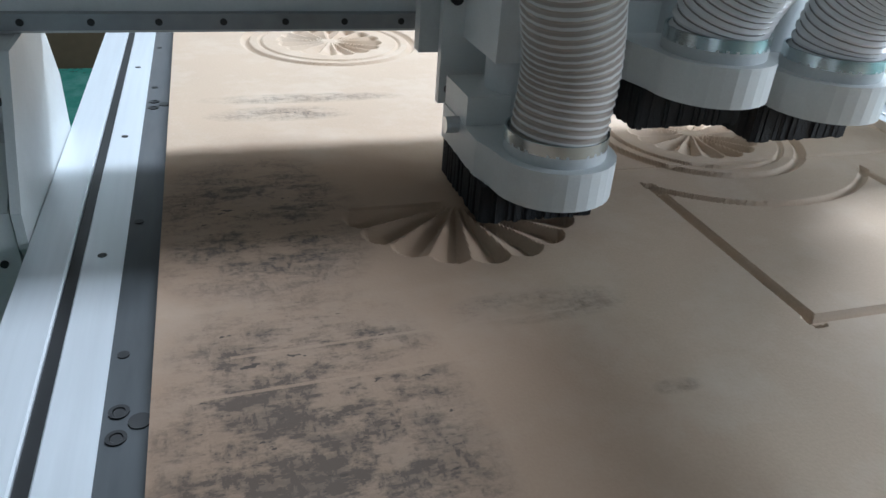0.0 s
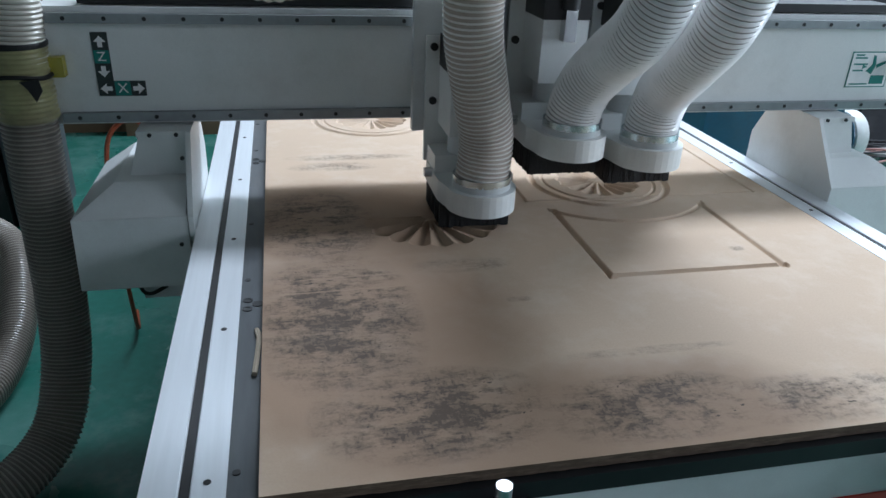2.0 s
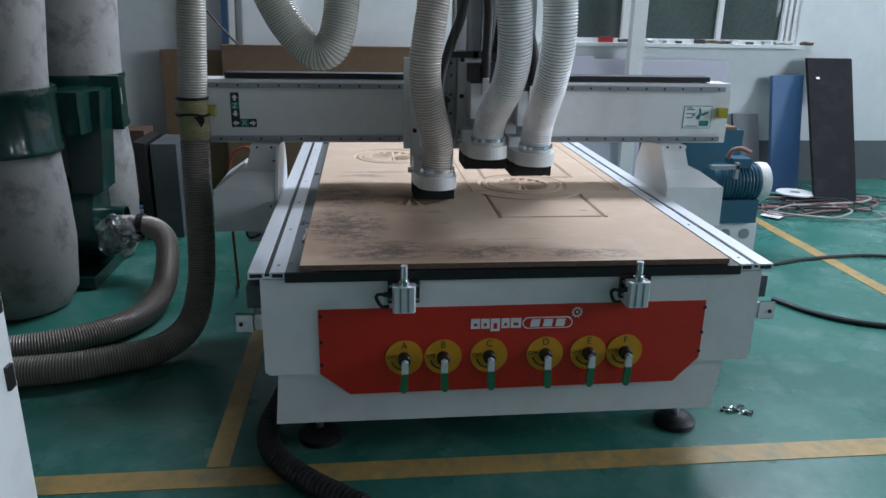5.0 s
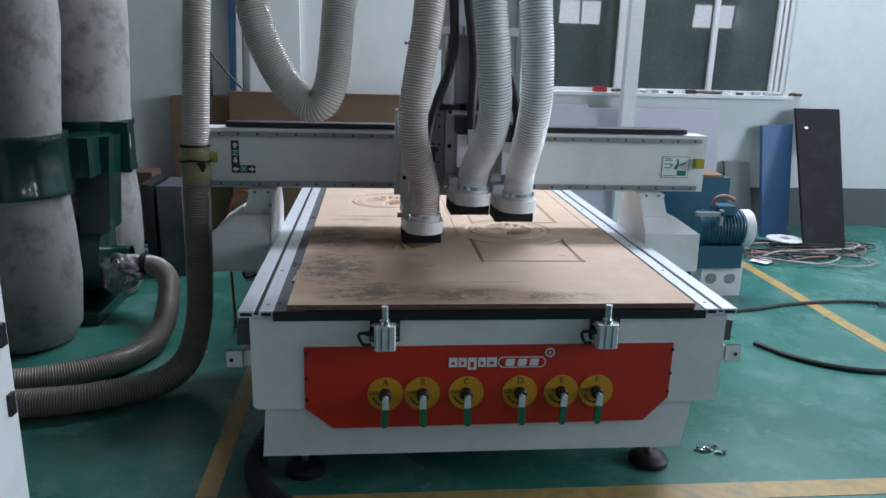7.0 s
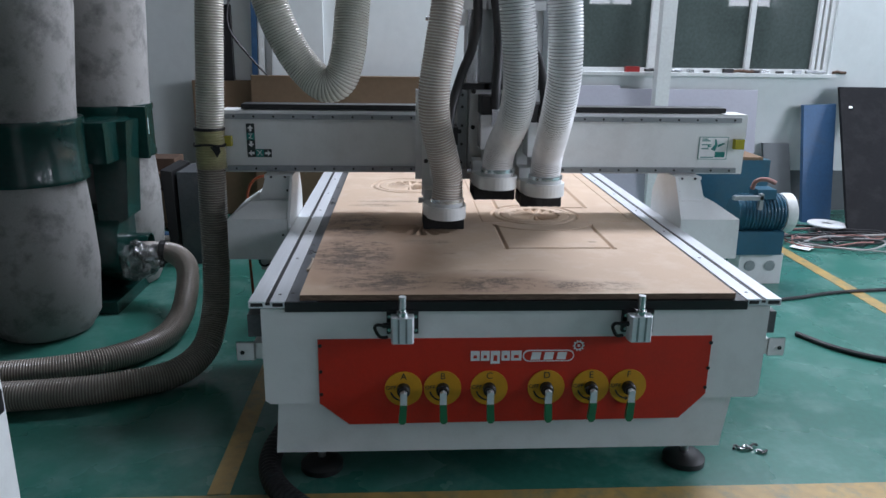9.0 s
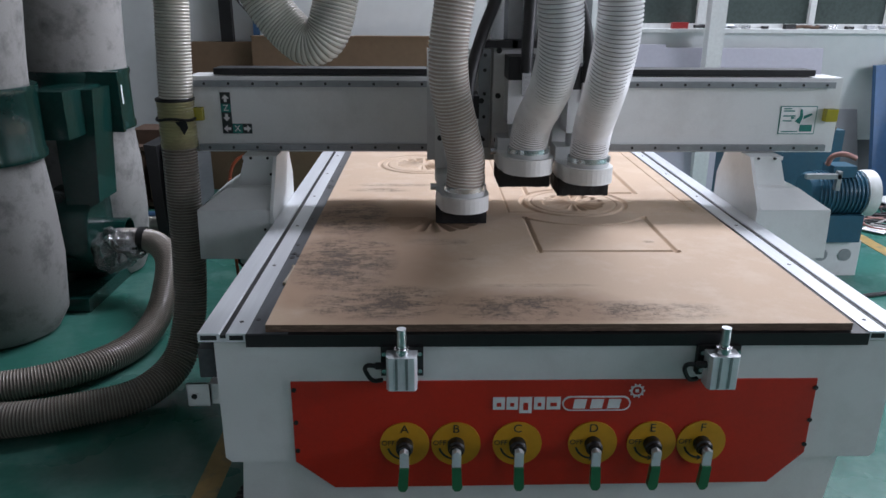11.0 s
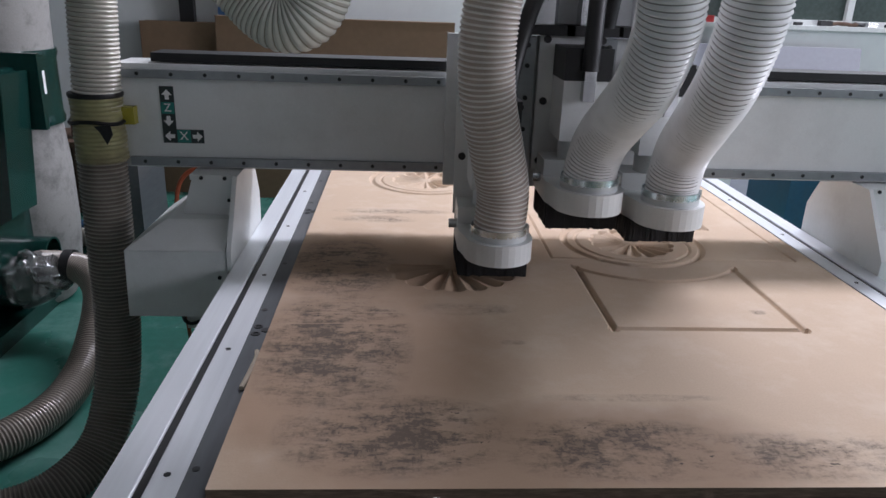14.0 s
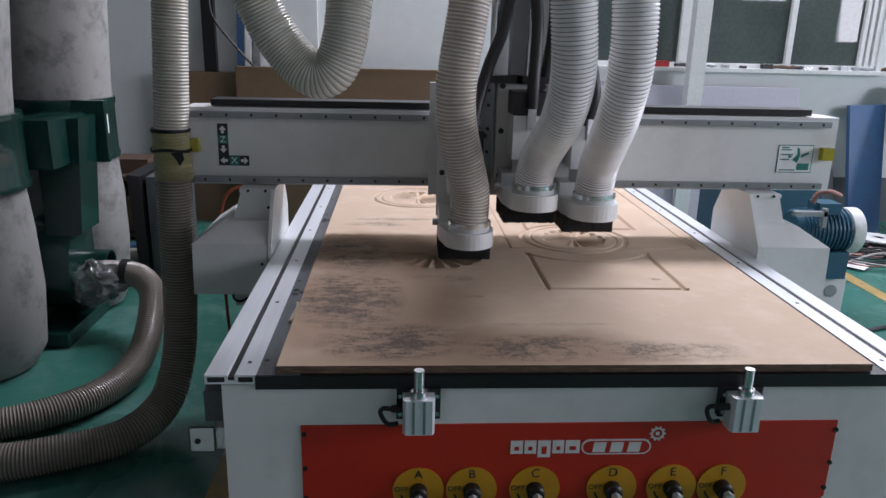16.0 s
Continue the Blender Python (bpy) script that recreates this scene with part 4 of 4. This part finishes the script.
def bag(x, y, r):
    prof = [(r * 0.4, 0.02), (r * 0.82, 0.012), (r * 0.98, 0.09), (r * 1.05, 0.35), (r * 1.04, 0.6), (r * 0.98, 0.8)]
    bm = spin(prof, (x, y, 0), seg=48)
    prof = [(r * 0.98, 1.08), (r * 1.0, 1.2), (r * 1.07, 1.6), (r * 1.1, 2.1), (r * 0.9, 2.5), (r * 0.3, 2.62)]
    spin(prof, (x, y, 0), bm, seg=48)
    for v in bm.verts:
        d = Vector((v.co.x - x, v.co.y - y, 0))
        v.co += d * 0.07 * noise.noise((v.co.x * 4 + x, v.co.y * 4, v.co.z * 2.2))
    part("filter_bag", bm, CLOTH, dc, "stained grey cloth filter bag", True)
    part("ring", spin([(r * 0.99, 0.79), (r * 1.04, 0.79), (r * 1.05, 0.81), (r * 1.02, 0.83), (r * 1.02, 1.05), (r * 1.05, 1.07), (r * 1.04, 1.09), (r * 0.99, 1.09)], (x, y, 0), seg=48), GREEN_MACHINE, dc, "dark green steel ring", True)


bag(-2.28, 1.4, 0.27)
bag(-2.17, 2.2, 0.24)
part("duct", box(-2.14, -1.97, 1.6, 2.0, 0.83, 1.04), GREEN_MACHINE, dc, bevel=0.012)
part("duct_drop", prism([(-2.12, 1.03), (-1.92, 1.03), (-1.96, 0.5), (-2.12, 0.4)], 'y', 1.78, 1.98), GREEN_MACHINE, dc, bevel=0.01)
part("duct_flange", box(-2.1, -1.885, 1.99, 2.02, 0.8, 1.09), GREEN_MACHINE, dc, bevel=0.004)
part("switch_box", box(-1.98, -1.9, 2.02, 2.1, 0.84, 1.08), GREEN_MACHINE, dc, bevel=0.006)
part("rating_plate", box(-1.9005, -1.899, 2.03, 2.07, 0.93, 1.02), PRINT, dc)
part("fan_case", spin([(0.0, -0.11), (0.22, -0.11), (0.225, -0.1), (0.225, 0.1), (0.22, 0.11), (0, 0.11)], (-2.12, 1.93, 0.32), axis='x', seg=40), GREEN_MACHINE, dc, "round dark green fan housing", True)
part("inlet", spin([(0.07, 0), (0.07, 0.1), (0.062, 0.1), (0.062, 0)], (-2.01, 1.95, 0.3), axis='x', closed=True), GREEN_MACHINE, dc, smooth=True)
part("base_frame", box(-2.45, -2.0, 1.6, 2.35, 0.0, 0.07), GREEN_MACHINE, dc, bevel=0.006)
bm = bmesh.new()
bmesh.ops.create_icosphere(bm, subdivisions=4, radius=1.0)
for v in bm.verts:
    n = noise.noise(v.co * 2.2) * 0.28 + noise.noise(v.co * 6) * 0.14
    v.co = Vector((v.co.x * 0.13, v.co.y * 0.1, v.co.z * 0.085 * (1.2 - 0.4 * v.co.x))) * (1 + n) + Vector((-1.84, 1.88, 0.25))
film = material("plastic_film", (0.5, 0.52, 0.52), 0.12, vary=0.2, grain=30, bump=0.5, transmit=0.85)
tagged(finish("plastic_bag", bm, film, smooth=True), "crumpled clear plastic bag tied over the fan inlet", "plastic bag")

ring = spin([(0.059, -0.015), (0.068, -0.015), (0.068, 0.02), (0.059, 0.02)], (-1.735, 1.925, 0.285), axis='x', closed=True, seg=28)
tagged(finish("hose_collar", ring, RUBBER, smooth=True), "black rubber collar round the grey hose end", "hose collar")

# ---- along the back wall ----
flat = thing("cardboard_box", "large flat brown cardboard box against the wall", "cardboard box")
part("body", box(-1.6, -0.1, 3.98, 4.06, 0.0, 1.162), CARD, flat, bevel=0.01)
part("flap", box(-1.603, -0.86, 3.976, 4.064, 1.1622, 1.17), CARD, flat, bevel=0.002)
part("flap", box(-0.855, -0.098, 3.975, 4.064, 1.1622, 1.172), CARD, flat, bevel=0.002)
stack = thing("cardboard_stack", "brown cardboard sheet stack against the wall", "cardboard")
for k in range(6):
    part("sheet", box(-2.1 + 0.012 * (k % 3), -1.55 - 0.008 * (k % 2), 4.08 + 0.02 * k, 4.097 + 0.02 * k, 0.0, 1.12 - 0.012 * ((k * 5) % 4)), CARD, stack, bevel=0.003)
crate = thing("wooden_shelf", "dark brown low wooden shelf with cartons", "shelf")
part("top", box(-2.75, -2.0, 3.5, 3.95, 0.42, 0.45), CARD_DARK, crate, bevel=0.004)
part("bottom", box(-2.75, -2.0, 3.5, 3.95, 0.02, 0.05), CARD_DARK, crate, bevel=0.004)
for x in (-2.75, -2.36, -2.03):
    part("upright", box(x, x + 0.03, 3.5, 3.95, 0.05, 0.42), CARD_DARK, crate, bevel=0.003)
part("back", box(-2.72, -2.0, 3.93, 3.95, 0.05, 0.42), CARD_DARK, crate)
tagged(finish("carton", box(-2.3, -2.06, 3.55, 3.85, 0.051, 0.3), CARD, bevel=0.006), "closed brown cardboard carton in a shelf", "carton", "cartons")
tagged(finish("carton", box(-2.4, -2.15, 3.6, 3.85, 0.451, 0.55), CARD_DARK, bevel=0.02), "crumpled dark carton lying on a shelf", "carton", "cartons")
tagged(finish("blue_bar", rod((-2.6, 3.2, 0.031), (-1.9, 3.25, 0.031), 0.03, seg=14), BLUEBOARD, smooth=True), "dark blue round bar lying on the floor", "bar")
tagged(finish("paper_roll", rod((-2.2, 2.95, 0.052), (-1.98, 2.97, 0.052), 0.05, seg=24), HOSE_CREAM[0], smooth=True), "cream paper roll lying on the floor", "roll")
case = thing("equipment_casing", "dark grey steel equipment casing with black side panel", "casing")
part("body", box(-1.84, -1.68, 2.62, 3.0, 0.0, 0.62), STRIP, case, "dark grey steel body", bevel=0.01)
part("side_panel", prism([(-1.9, 0.0), (-1.93, 0.64), (-1.86, 0.63), (-1.845, 0.0)], 'y', 2.58, 3.0), BLACK, case, "black side panel", bevel=0.004)
tagged(finish("orange_cable", tube([(-1.2, 1.75, 0.008), (-1.16, 1.55, 0.06), (-1.15, 1.46, 0.3), (-1.15, 1.44, 0.6), (-1.13, 1.44, 0.76), (-1.06, 1.42, 0.82), (-1.0, 1.38, 0.79)], 0.007, 0.02, 8), material("orange_cable_skin", (0.3, 0.06, 0.02), 0.45), smooth=True), "orange cable rising behind the motor cover", "cable")
tagged(finish("black_slat", box(-1.86, -1.77, 4.14, 4.2, 0.0, 1.72), BLACK, bevel=0.004), "narrow black slat leaning on the wall", "slat")
for i, (a, m) in enumerate(((-1.62, BLUEBOARD), (-1.56, PVC_FRAME), (-1.5, STEEL))):
    bm = prism([(a, 1.1), (a + 0.045, 1.1), (a + 0.1, 2.9), (a + 0.055, 2.9)], 'y', 4.14, 4.17)
    tagged(finish("metal_strip", bm, m), "long thin strip leaning upright on the wall", "strip", "leaning strips")
tagged(finish("wall_cable", tube([(-1.4, 4.0, 1.1), (-1.6, 4.05, 1.3), (-1.78, 4.1, 1.55), (-1.75, 4.15, 1.85), (-1.62, 4.2, 2.3)], 0.009, 0.03, 8), CABLE, smooth=True), "black cable hanging down the white wall", "cable")
# loose wiring high on the wall
for k, (x, z, h) in enumerate(((-1.78, 1.95, 0.2), (-1.72, 2.0, 0.24), (-1.6, 1.98, 0.16))):
    loop = [(x, WALL - 0.012, 3.2), (x - 0.01, WALL - 0.015, z + h), (x + 0.02, WALL - 0.03, z), (x + 0.07, WALL - 0.035, z - 0.03), (x + 0.11, WALL - 0.03, z + 0.03), (x + 0.1, WALL - 0.02, z + h), (x + 0.06, WALL - 0.012, 3.2)]
    tagged(finish("wall_wire", tube(loop, 0.005, 0.02, 7), CABLE, smooth=True), "thin black wire hanging in a loop on the wall", "wire", "wall wires")
structure("wall_pier", box(-1.46, -1.03, WALL - 0.05, WALL - 0.003, 0.37, 5), WALLPAINT, "white painted shallow pier on the wall", "wall")
# boards under the window
for a, b, z in ((0.9, 1.5, 1.11), (1.44, 2.72, 1.085)):
    tagged(finish("lilac_board", prism([(4.03, 0.0), (4.05, 0.0), (4.2, z), (4.18, z)], 'x', a, b), LILAC, bevel=0.003), "lilac grey sheet leaning below the window", "board", "leaning boards")
def leaning(low, high, thick, mat, name, label):
    """A board from its two lower corners on the floor to its two upper corners on the wall."""
    a, b = Vector(low[0]), Vector(low[1])
    c, d = Vector(high[1]), Vector(high[0])
    back = (b - a).cross(d - a).normalized() * -thick
    bm = bmesh.new()
    f = [bm.verts.new(p) for p in (a, b, c, d)]
    k = [bm.verts.new(p + back + Vector((0, 0, max(0, -back.z)))) for p in (a, b, c, d)]
    bm.faces.new(f), bm.faces.new(k[::-1])
    for i in range(4):
        bm.faces.new((f[i], k[i], k[(i + 1) % 4], f[(i + 1) % 4]))
    return tagged(finish(name, bm, mat, bevel=0.008), label, "board")


leaning([(3.06, 3.77, 0.0), (3.31, 3.77, 0.0)], [(3.13, 4.14, 0.96), (3.42, 4.14, 0.975)], 0.05, BLUEBOARD, "blue_board", "blue painted board leaning on the wall")
dark = leaning([(3.2, 3.32, 0.0), (3.53, 3.27, 0.0)], [(3.42, 4.13, 1.12), (3.84, 4.13, 1.12)], 0.06, DARKBOARD, "charcoal_board", "charcoal grey board with a pale mark leaning on the wall")
mk = part("mark", box(-0.015, 0.015, -0.003, 0.003, -0.01, 0.01), PRINT, dark)
mk.matrix_basis = Matrix.Translation((3.47, 4.005, 0.96)) @ Matrix.Rotation(radians(-37), 4, 'X')
tagged(finish("grey_plank", prism([(3.98, 0.0), (4.02, 0.0), (4.235, 0.62), (4.2, 0.62)], 'x', 2.84, 3.08), WAINSCOT, bevel=0.004), "weathered grey plank leaning on the wall", "plank")
# small stuff on the sill
for k, (x, w, m) in enumerate(((1.72, 0.16, RUBBER), (1.95, 0.1, RAILSTEEL), (2.5, 0.2, CARD_DARK), (2.64, 0.1, RUBBER), (3.15, 0.18, RAILSTEEL), (3.4, 0.12, CARD_DARK))):
    bm = bmesh.new()
    tube([(x, WALL - 0.018, WZ0 + 0.014), (x + w * 0.3, WALL - 0.006, WZ0 + 0.018), (x + w * 0.7, WALL - 0.016, WZ0 + 0.013), (x + w, WALL - 0.008, WZ0 + 0.015)], 0.013, 0.008, 9, bm=bm)
    for v in bm.verts:
        v.co.z = max(WZ0, v.co.z + 0.008 * noise.noise(v.co * 35))
    tagged(finish("rag", bm, m, smooth=True), "crumpled dark rag lying on the window sill", "rag", "rags on the sill")
part_y = WALL - 0.03
for x, w, h, m, name in ((1.55, 0.12, 0.045, REDPLASTIC, "red_box"), (2.1, 0.05, 0.025, STEEL, "tool"), (2.25, 0.04, 0.02, BLACK, "tool"), (2.42, 0.08, 0.035, RUBBER, "tool"), (2.75, 0.07, 0.03, STEEL, "tool"), (2.9, 0.05, 0.02, BLACK, "tool"), (3.05, 0.06, 0.028, RAILSTEEL, "tool")):
    tagged(finish(name, box(x, x + w, part_y, part_y + 0.05, WZ0, WZ0 + h), m, bevel=0.006), "small %s item lying on the window sill" % ("red plastic" if m is REDPLASTIC else "dark metal"), "tool", "things on the sill")

# vacuum pump beside the bed
pump = thing("vacuum_pump", "blue vacuum pump with motor on a pale block", "pump")
pump.location = (-0.04, -0.12, 0)
part("motor", spin([(0.0, -0.17), (0.1, -0.17), (0.115, -0.15), (0.115, 0.12), (0.1, 0.14), (0, 0.14)], (1.92, 2.35, 0.45), axis='x', seg=36), BLUEMACHINE, pump, smooth=True)
for k in range(12):
    part("fin", spin([(0.122, -0.003), (0.122, 0.003)], (1.79 + k * 0.022, 2.35, 0.45), axis='x', seg=24), BLUEMACHINE, pump)
part("fan_cover", spin([(0.12, 0), (0.125, 0.02), (0.125, 0.06), (0.1, 0.075), (0, 0.075)], (2.05, 2.35, 0.45), axis='x', seg=32), PVC_FRAME, pump, smooth=True)
part("terminal_box", box(1.86, 1.98, 2.28, 2.4, 0.55, 0.61), BLUEMACHINE, pump, bevel=0.008)
part("pump_base", box(1.75, 2.05, 2.25, 2.5, 0.2, 0.35), BLUEMACHINE, pump, bevel=0.006)
blk = part("foot_block", box(1.8, 2.08, 2.28, 2.44, 0.0, 0.2), GREYWHITE, pump, "pale cast foot with round holes", bevel=0.01)
for x in (1.87, 2.0):
    part("hole", rod((x, 2.276, 0.12), (x, 2.283, 0.12), 0.035), RAILSTEEL, blk)
tagged(finish("machine_cabinet", box(1.6, 2.18, 2.75, 3.2, 0.0, 0.7), BLUEMACHINE, bevel=0.008), "blue steel machine cabinet behind the pump", "cabinet")
tagged(finish("cabinet_board", box(1.59, 2.12, 2.74, 3.21, 0.702, 0.722), CARD, bevel=0.003), "brown board lying on a blue cabinet", "board")

part("copper_fitting", tube([(1.84, 2.32, 0.61), (1.85, 2.3, 0.66), (1.9, 2.28, 0.675), (1.97, 2.28, 0.65)], 0.014, 0.01, 10), COPPER, pump, "red painted pipe fitting", True)
part("bracket", box(1.68, 1.86, 2.2, 2.23, 0.56, 0.585), RAILSTEEL, pump, bevel=0.003)
part("bracket_post", box(1.84, 1.862, 2.2, 2.23, 0.5, 0.6), RAILSTEEL, pump, bevel=0.003)
tagged(finish("relay_box", box(1.8, 1.93, 2.85, 2.95, 0.723, 0.8), BLACK, bevel=0.005), "small black box standing on a board", "box")
tagged(finish("paper_tag", box(-0.07, 0.07, -0.07, 0.07, 0.003, 0.006), PRINT), "white paper tag lying on the floor", "paper").matrix_basis = pose(2.62, 2.95, 0.012, 0, 0, 40)
rnd = random.Random(11)
for k in range(7):
    x, y = 0.88 + 0.016 * k + rnd.uniform(-0.01, 0.01), 0.22 + rnd.uniform(-0.02, 0.02)
    tagged(finish("swarf", tube([(x, y, 0.006), (x + 0.012, y + rnd.uniform(-0.02, 0.02), 0.01), (x + 0.03, y + rnd.uniform(-0.02, 0.02), 0.006)], 0.005, 0.006, 6), (CABLE, STEEL)[k % 2]), "bit of dark metal swarf on the floor", "scrap", "floor scraps")

# cables on the floor
rnd = random.Random(5)
for i in range(16):
    cx, cy = 3.05 + rnd.uniform(-0.3, 0.5), 3.1 + rnd.uniform(-0.15, 0.35)
    pts = []
    for k in range(9):
        a = k * 0.9 + i
        pts.append((cx + (0.15 + 0.08 * rnd.random()) * math.cos(a) * 1.8, cy + (0.12 + 0.08 * rnd.random()) * math.sin(a), 0.012 + 0.012 * rnd.random() * (1 + i % 4)))
    tagged(finish("floor_cable", tube(pts, 0.006 + 0.004 * rnd.random(), 0.03, 7), (COPPER, CABLE, PALECABLE, CABLE, CABLE)[i % 5], smooth=True), "loose tangled cable on the green floor", "cable", "tangled cables")
for pts, r in (([(0.9, 1.75, 0.25), (1.5, 1.78, 0.02), (1.95, 1.85, 0.012), (2.28, 1.95, 0.012), (2.7, 2.0, 0.012), (2.95, 1.94, 0.012), (2.85, 1.9, 0.02), (3.2, 1.96, 0.012)], 0.01),
               ([(1.7, 1.31, 0.012), (1.8, 1.12, 0.014), (1.96, 0.98, 0.014), (2.19, 0.91, 0.014), (2.6, 0.95, 0.014), (3.0, 1.2, 0.014)], 0.014)):
    tagged(finish("floor_cable", tube(pts, r, 0.02, 8), CABLE, smooth=True), "black cable lying across the green floor", "cable", "floor cables")
tagged(finish("drain_hose", tube([(-0.72, 0.5, 0.2), (-0.8, 0.3, 0.09), (-0.84, 0.16, 0.045), (-0.8, 0.0, 0.04), (-0.68, -0.15, 0.04), (-0.5, -0.3, 0.04)], 0.038, 0.01, 14, 0.002, 2), RUBBER, smooth=True), "black ribbed hose under the bed edge", "hose")
reel = thing("cable_reel", "pale plastic cable reel lying on cables", "reel")
part("disc", spin([(0.04, 0.05), (0.15, 0.05), (0.15, 0.06), (0.04, 0.06)], (3.12, 3.5, 0), closed=True), GREYWHITE, reel)
part("hub", spin([(0.06, 0.0), (0.06, 0.05)], (3.12, 3.5, 0)), GREYWHITE, reel)

# control cabinet edge beside the walk
cab = thing("control_cabinet", "white steel control cabinet with black latches", "cabinet")
part("body", box(-1.77, -1.195, -1.35, -0.75, 0.0, 1.75), WHITE, cab, bevel=0.006)
for z in (0.92, 0.76):
    part("latch", box(-1.1955, -1.188, -0.79, -0.765, z - 0.025, z + 0.025), BLACK, cab, "black cabinet latch", bevel=0.002)
part("cord", tube([(-1.26, -0.78, 1.2), (-1.255, -0.76, 1.16), (-1.188, -0.765, 1.1), (-1.263, -0.79, 1.07)], 0.004, 0.008, 6), CABLE, cab)

col = thing("steel_column", "dark grey slotted steel upright against the wall", "column")
part("web", box(-3.1, -2.965, 4.235, 4.247, 0.0, 3.1), STRIP, col, bevel=0.002)
part("flange", box(-3.1, -3.088, 4.15, 4.2345, 0.0, 3.1), STRIP, col, bevel=0.002)
part("label_plate", box(-3.02, -2.98, 4.231, 4.2345, 1.35, 1.5), PRINT, col)
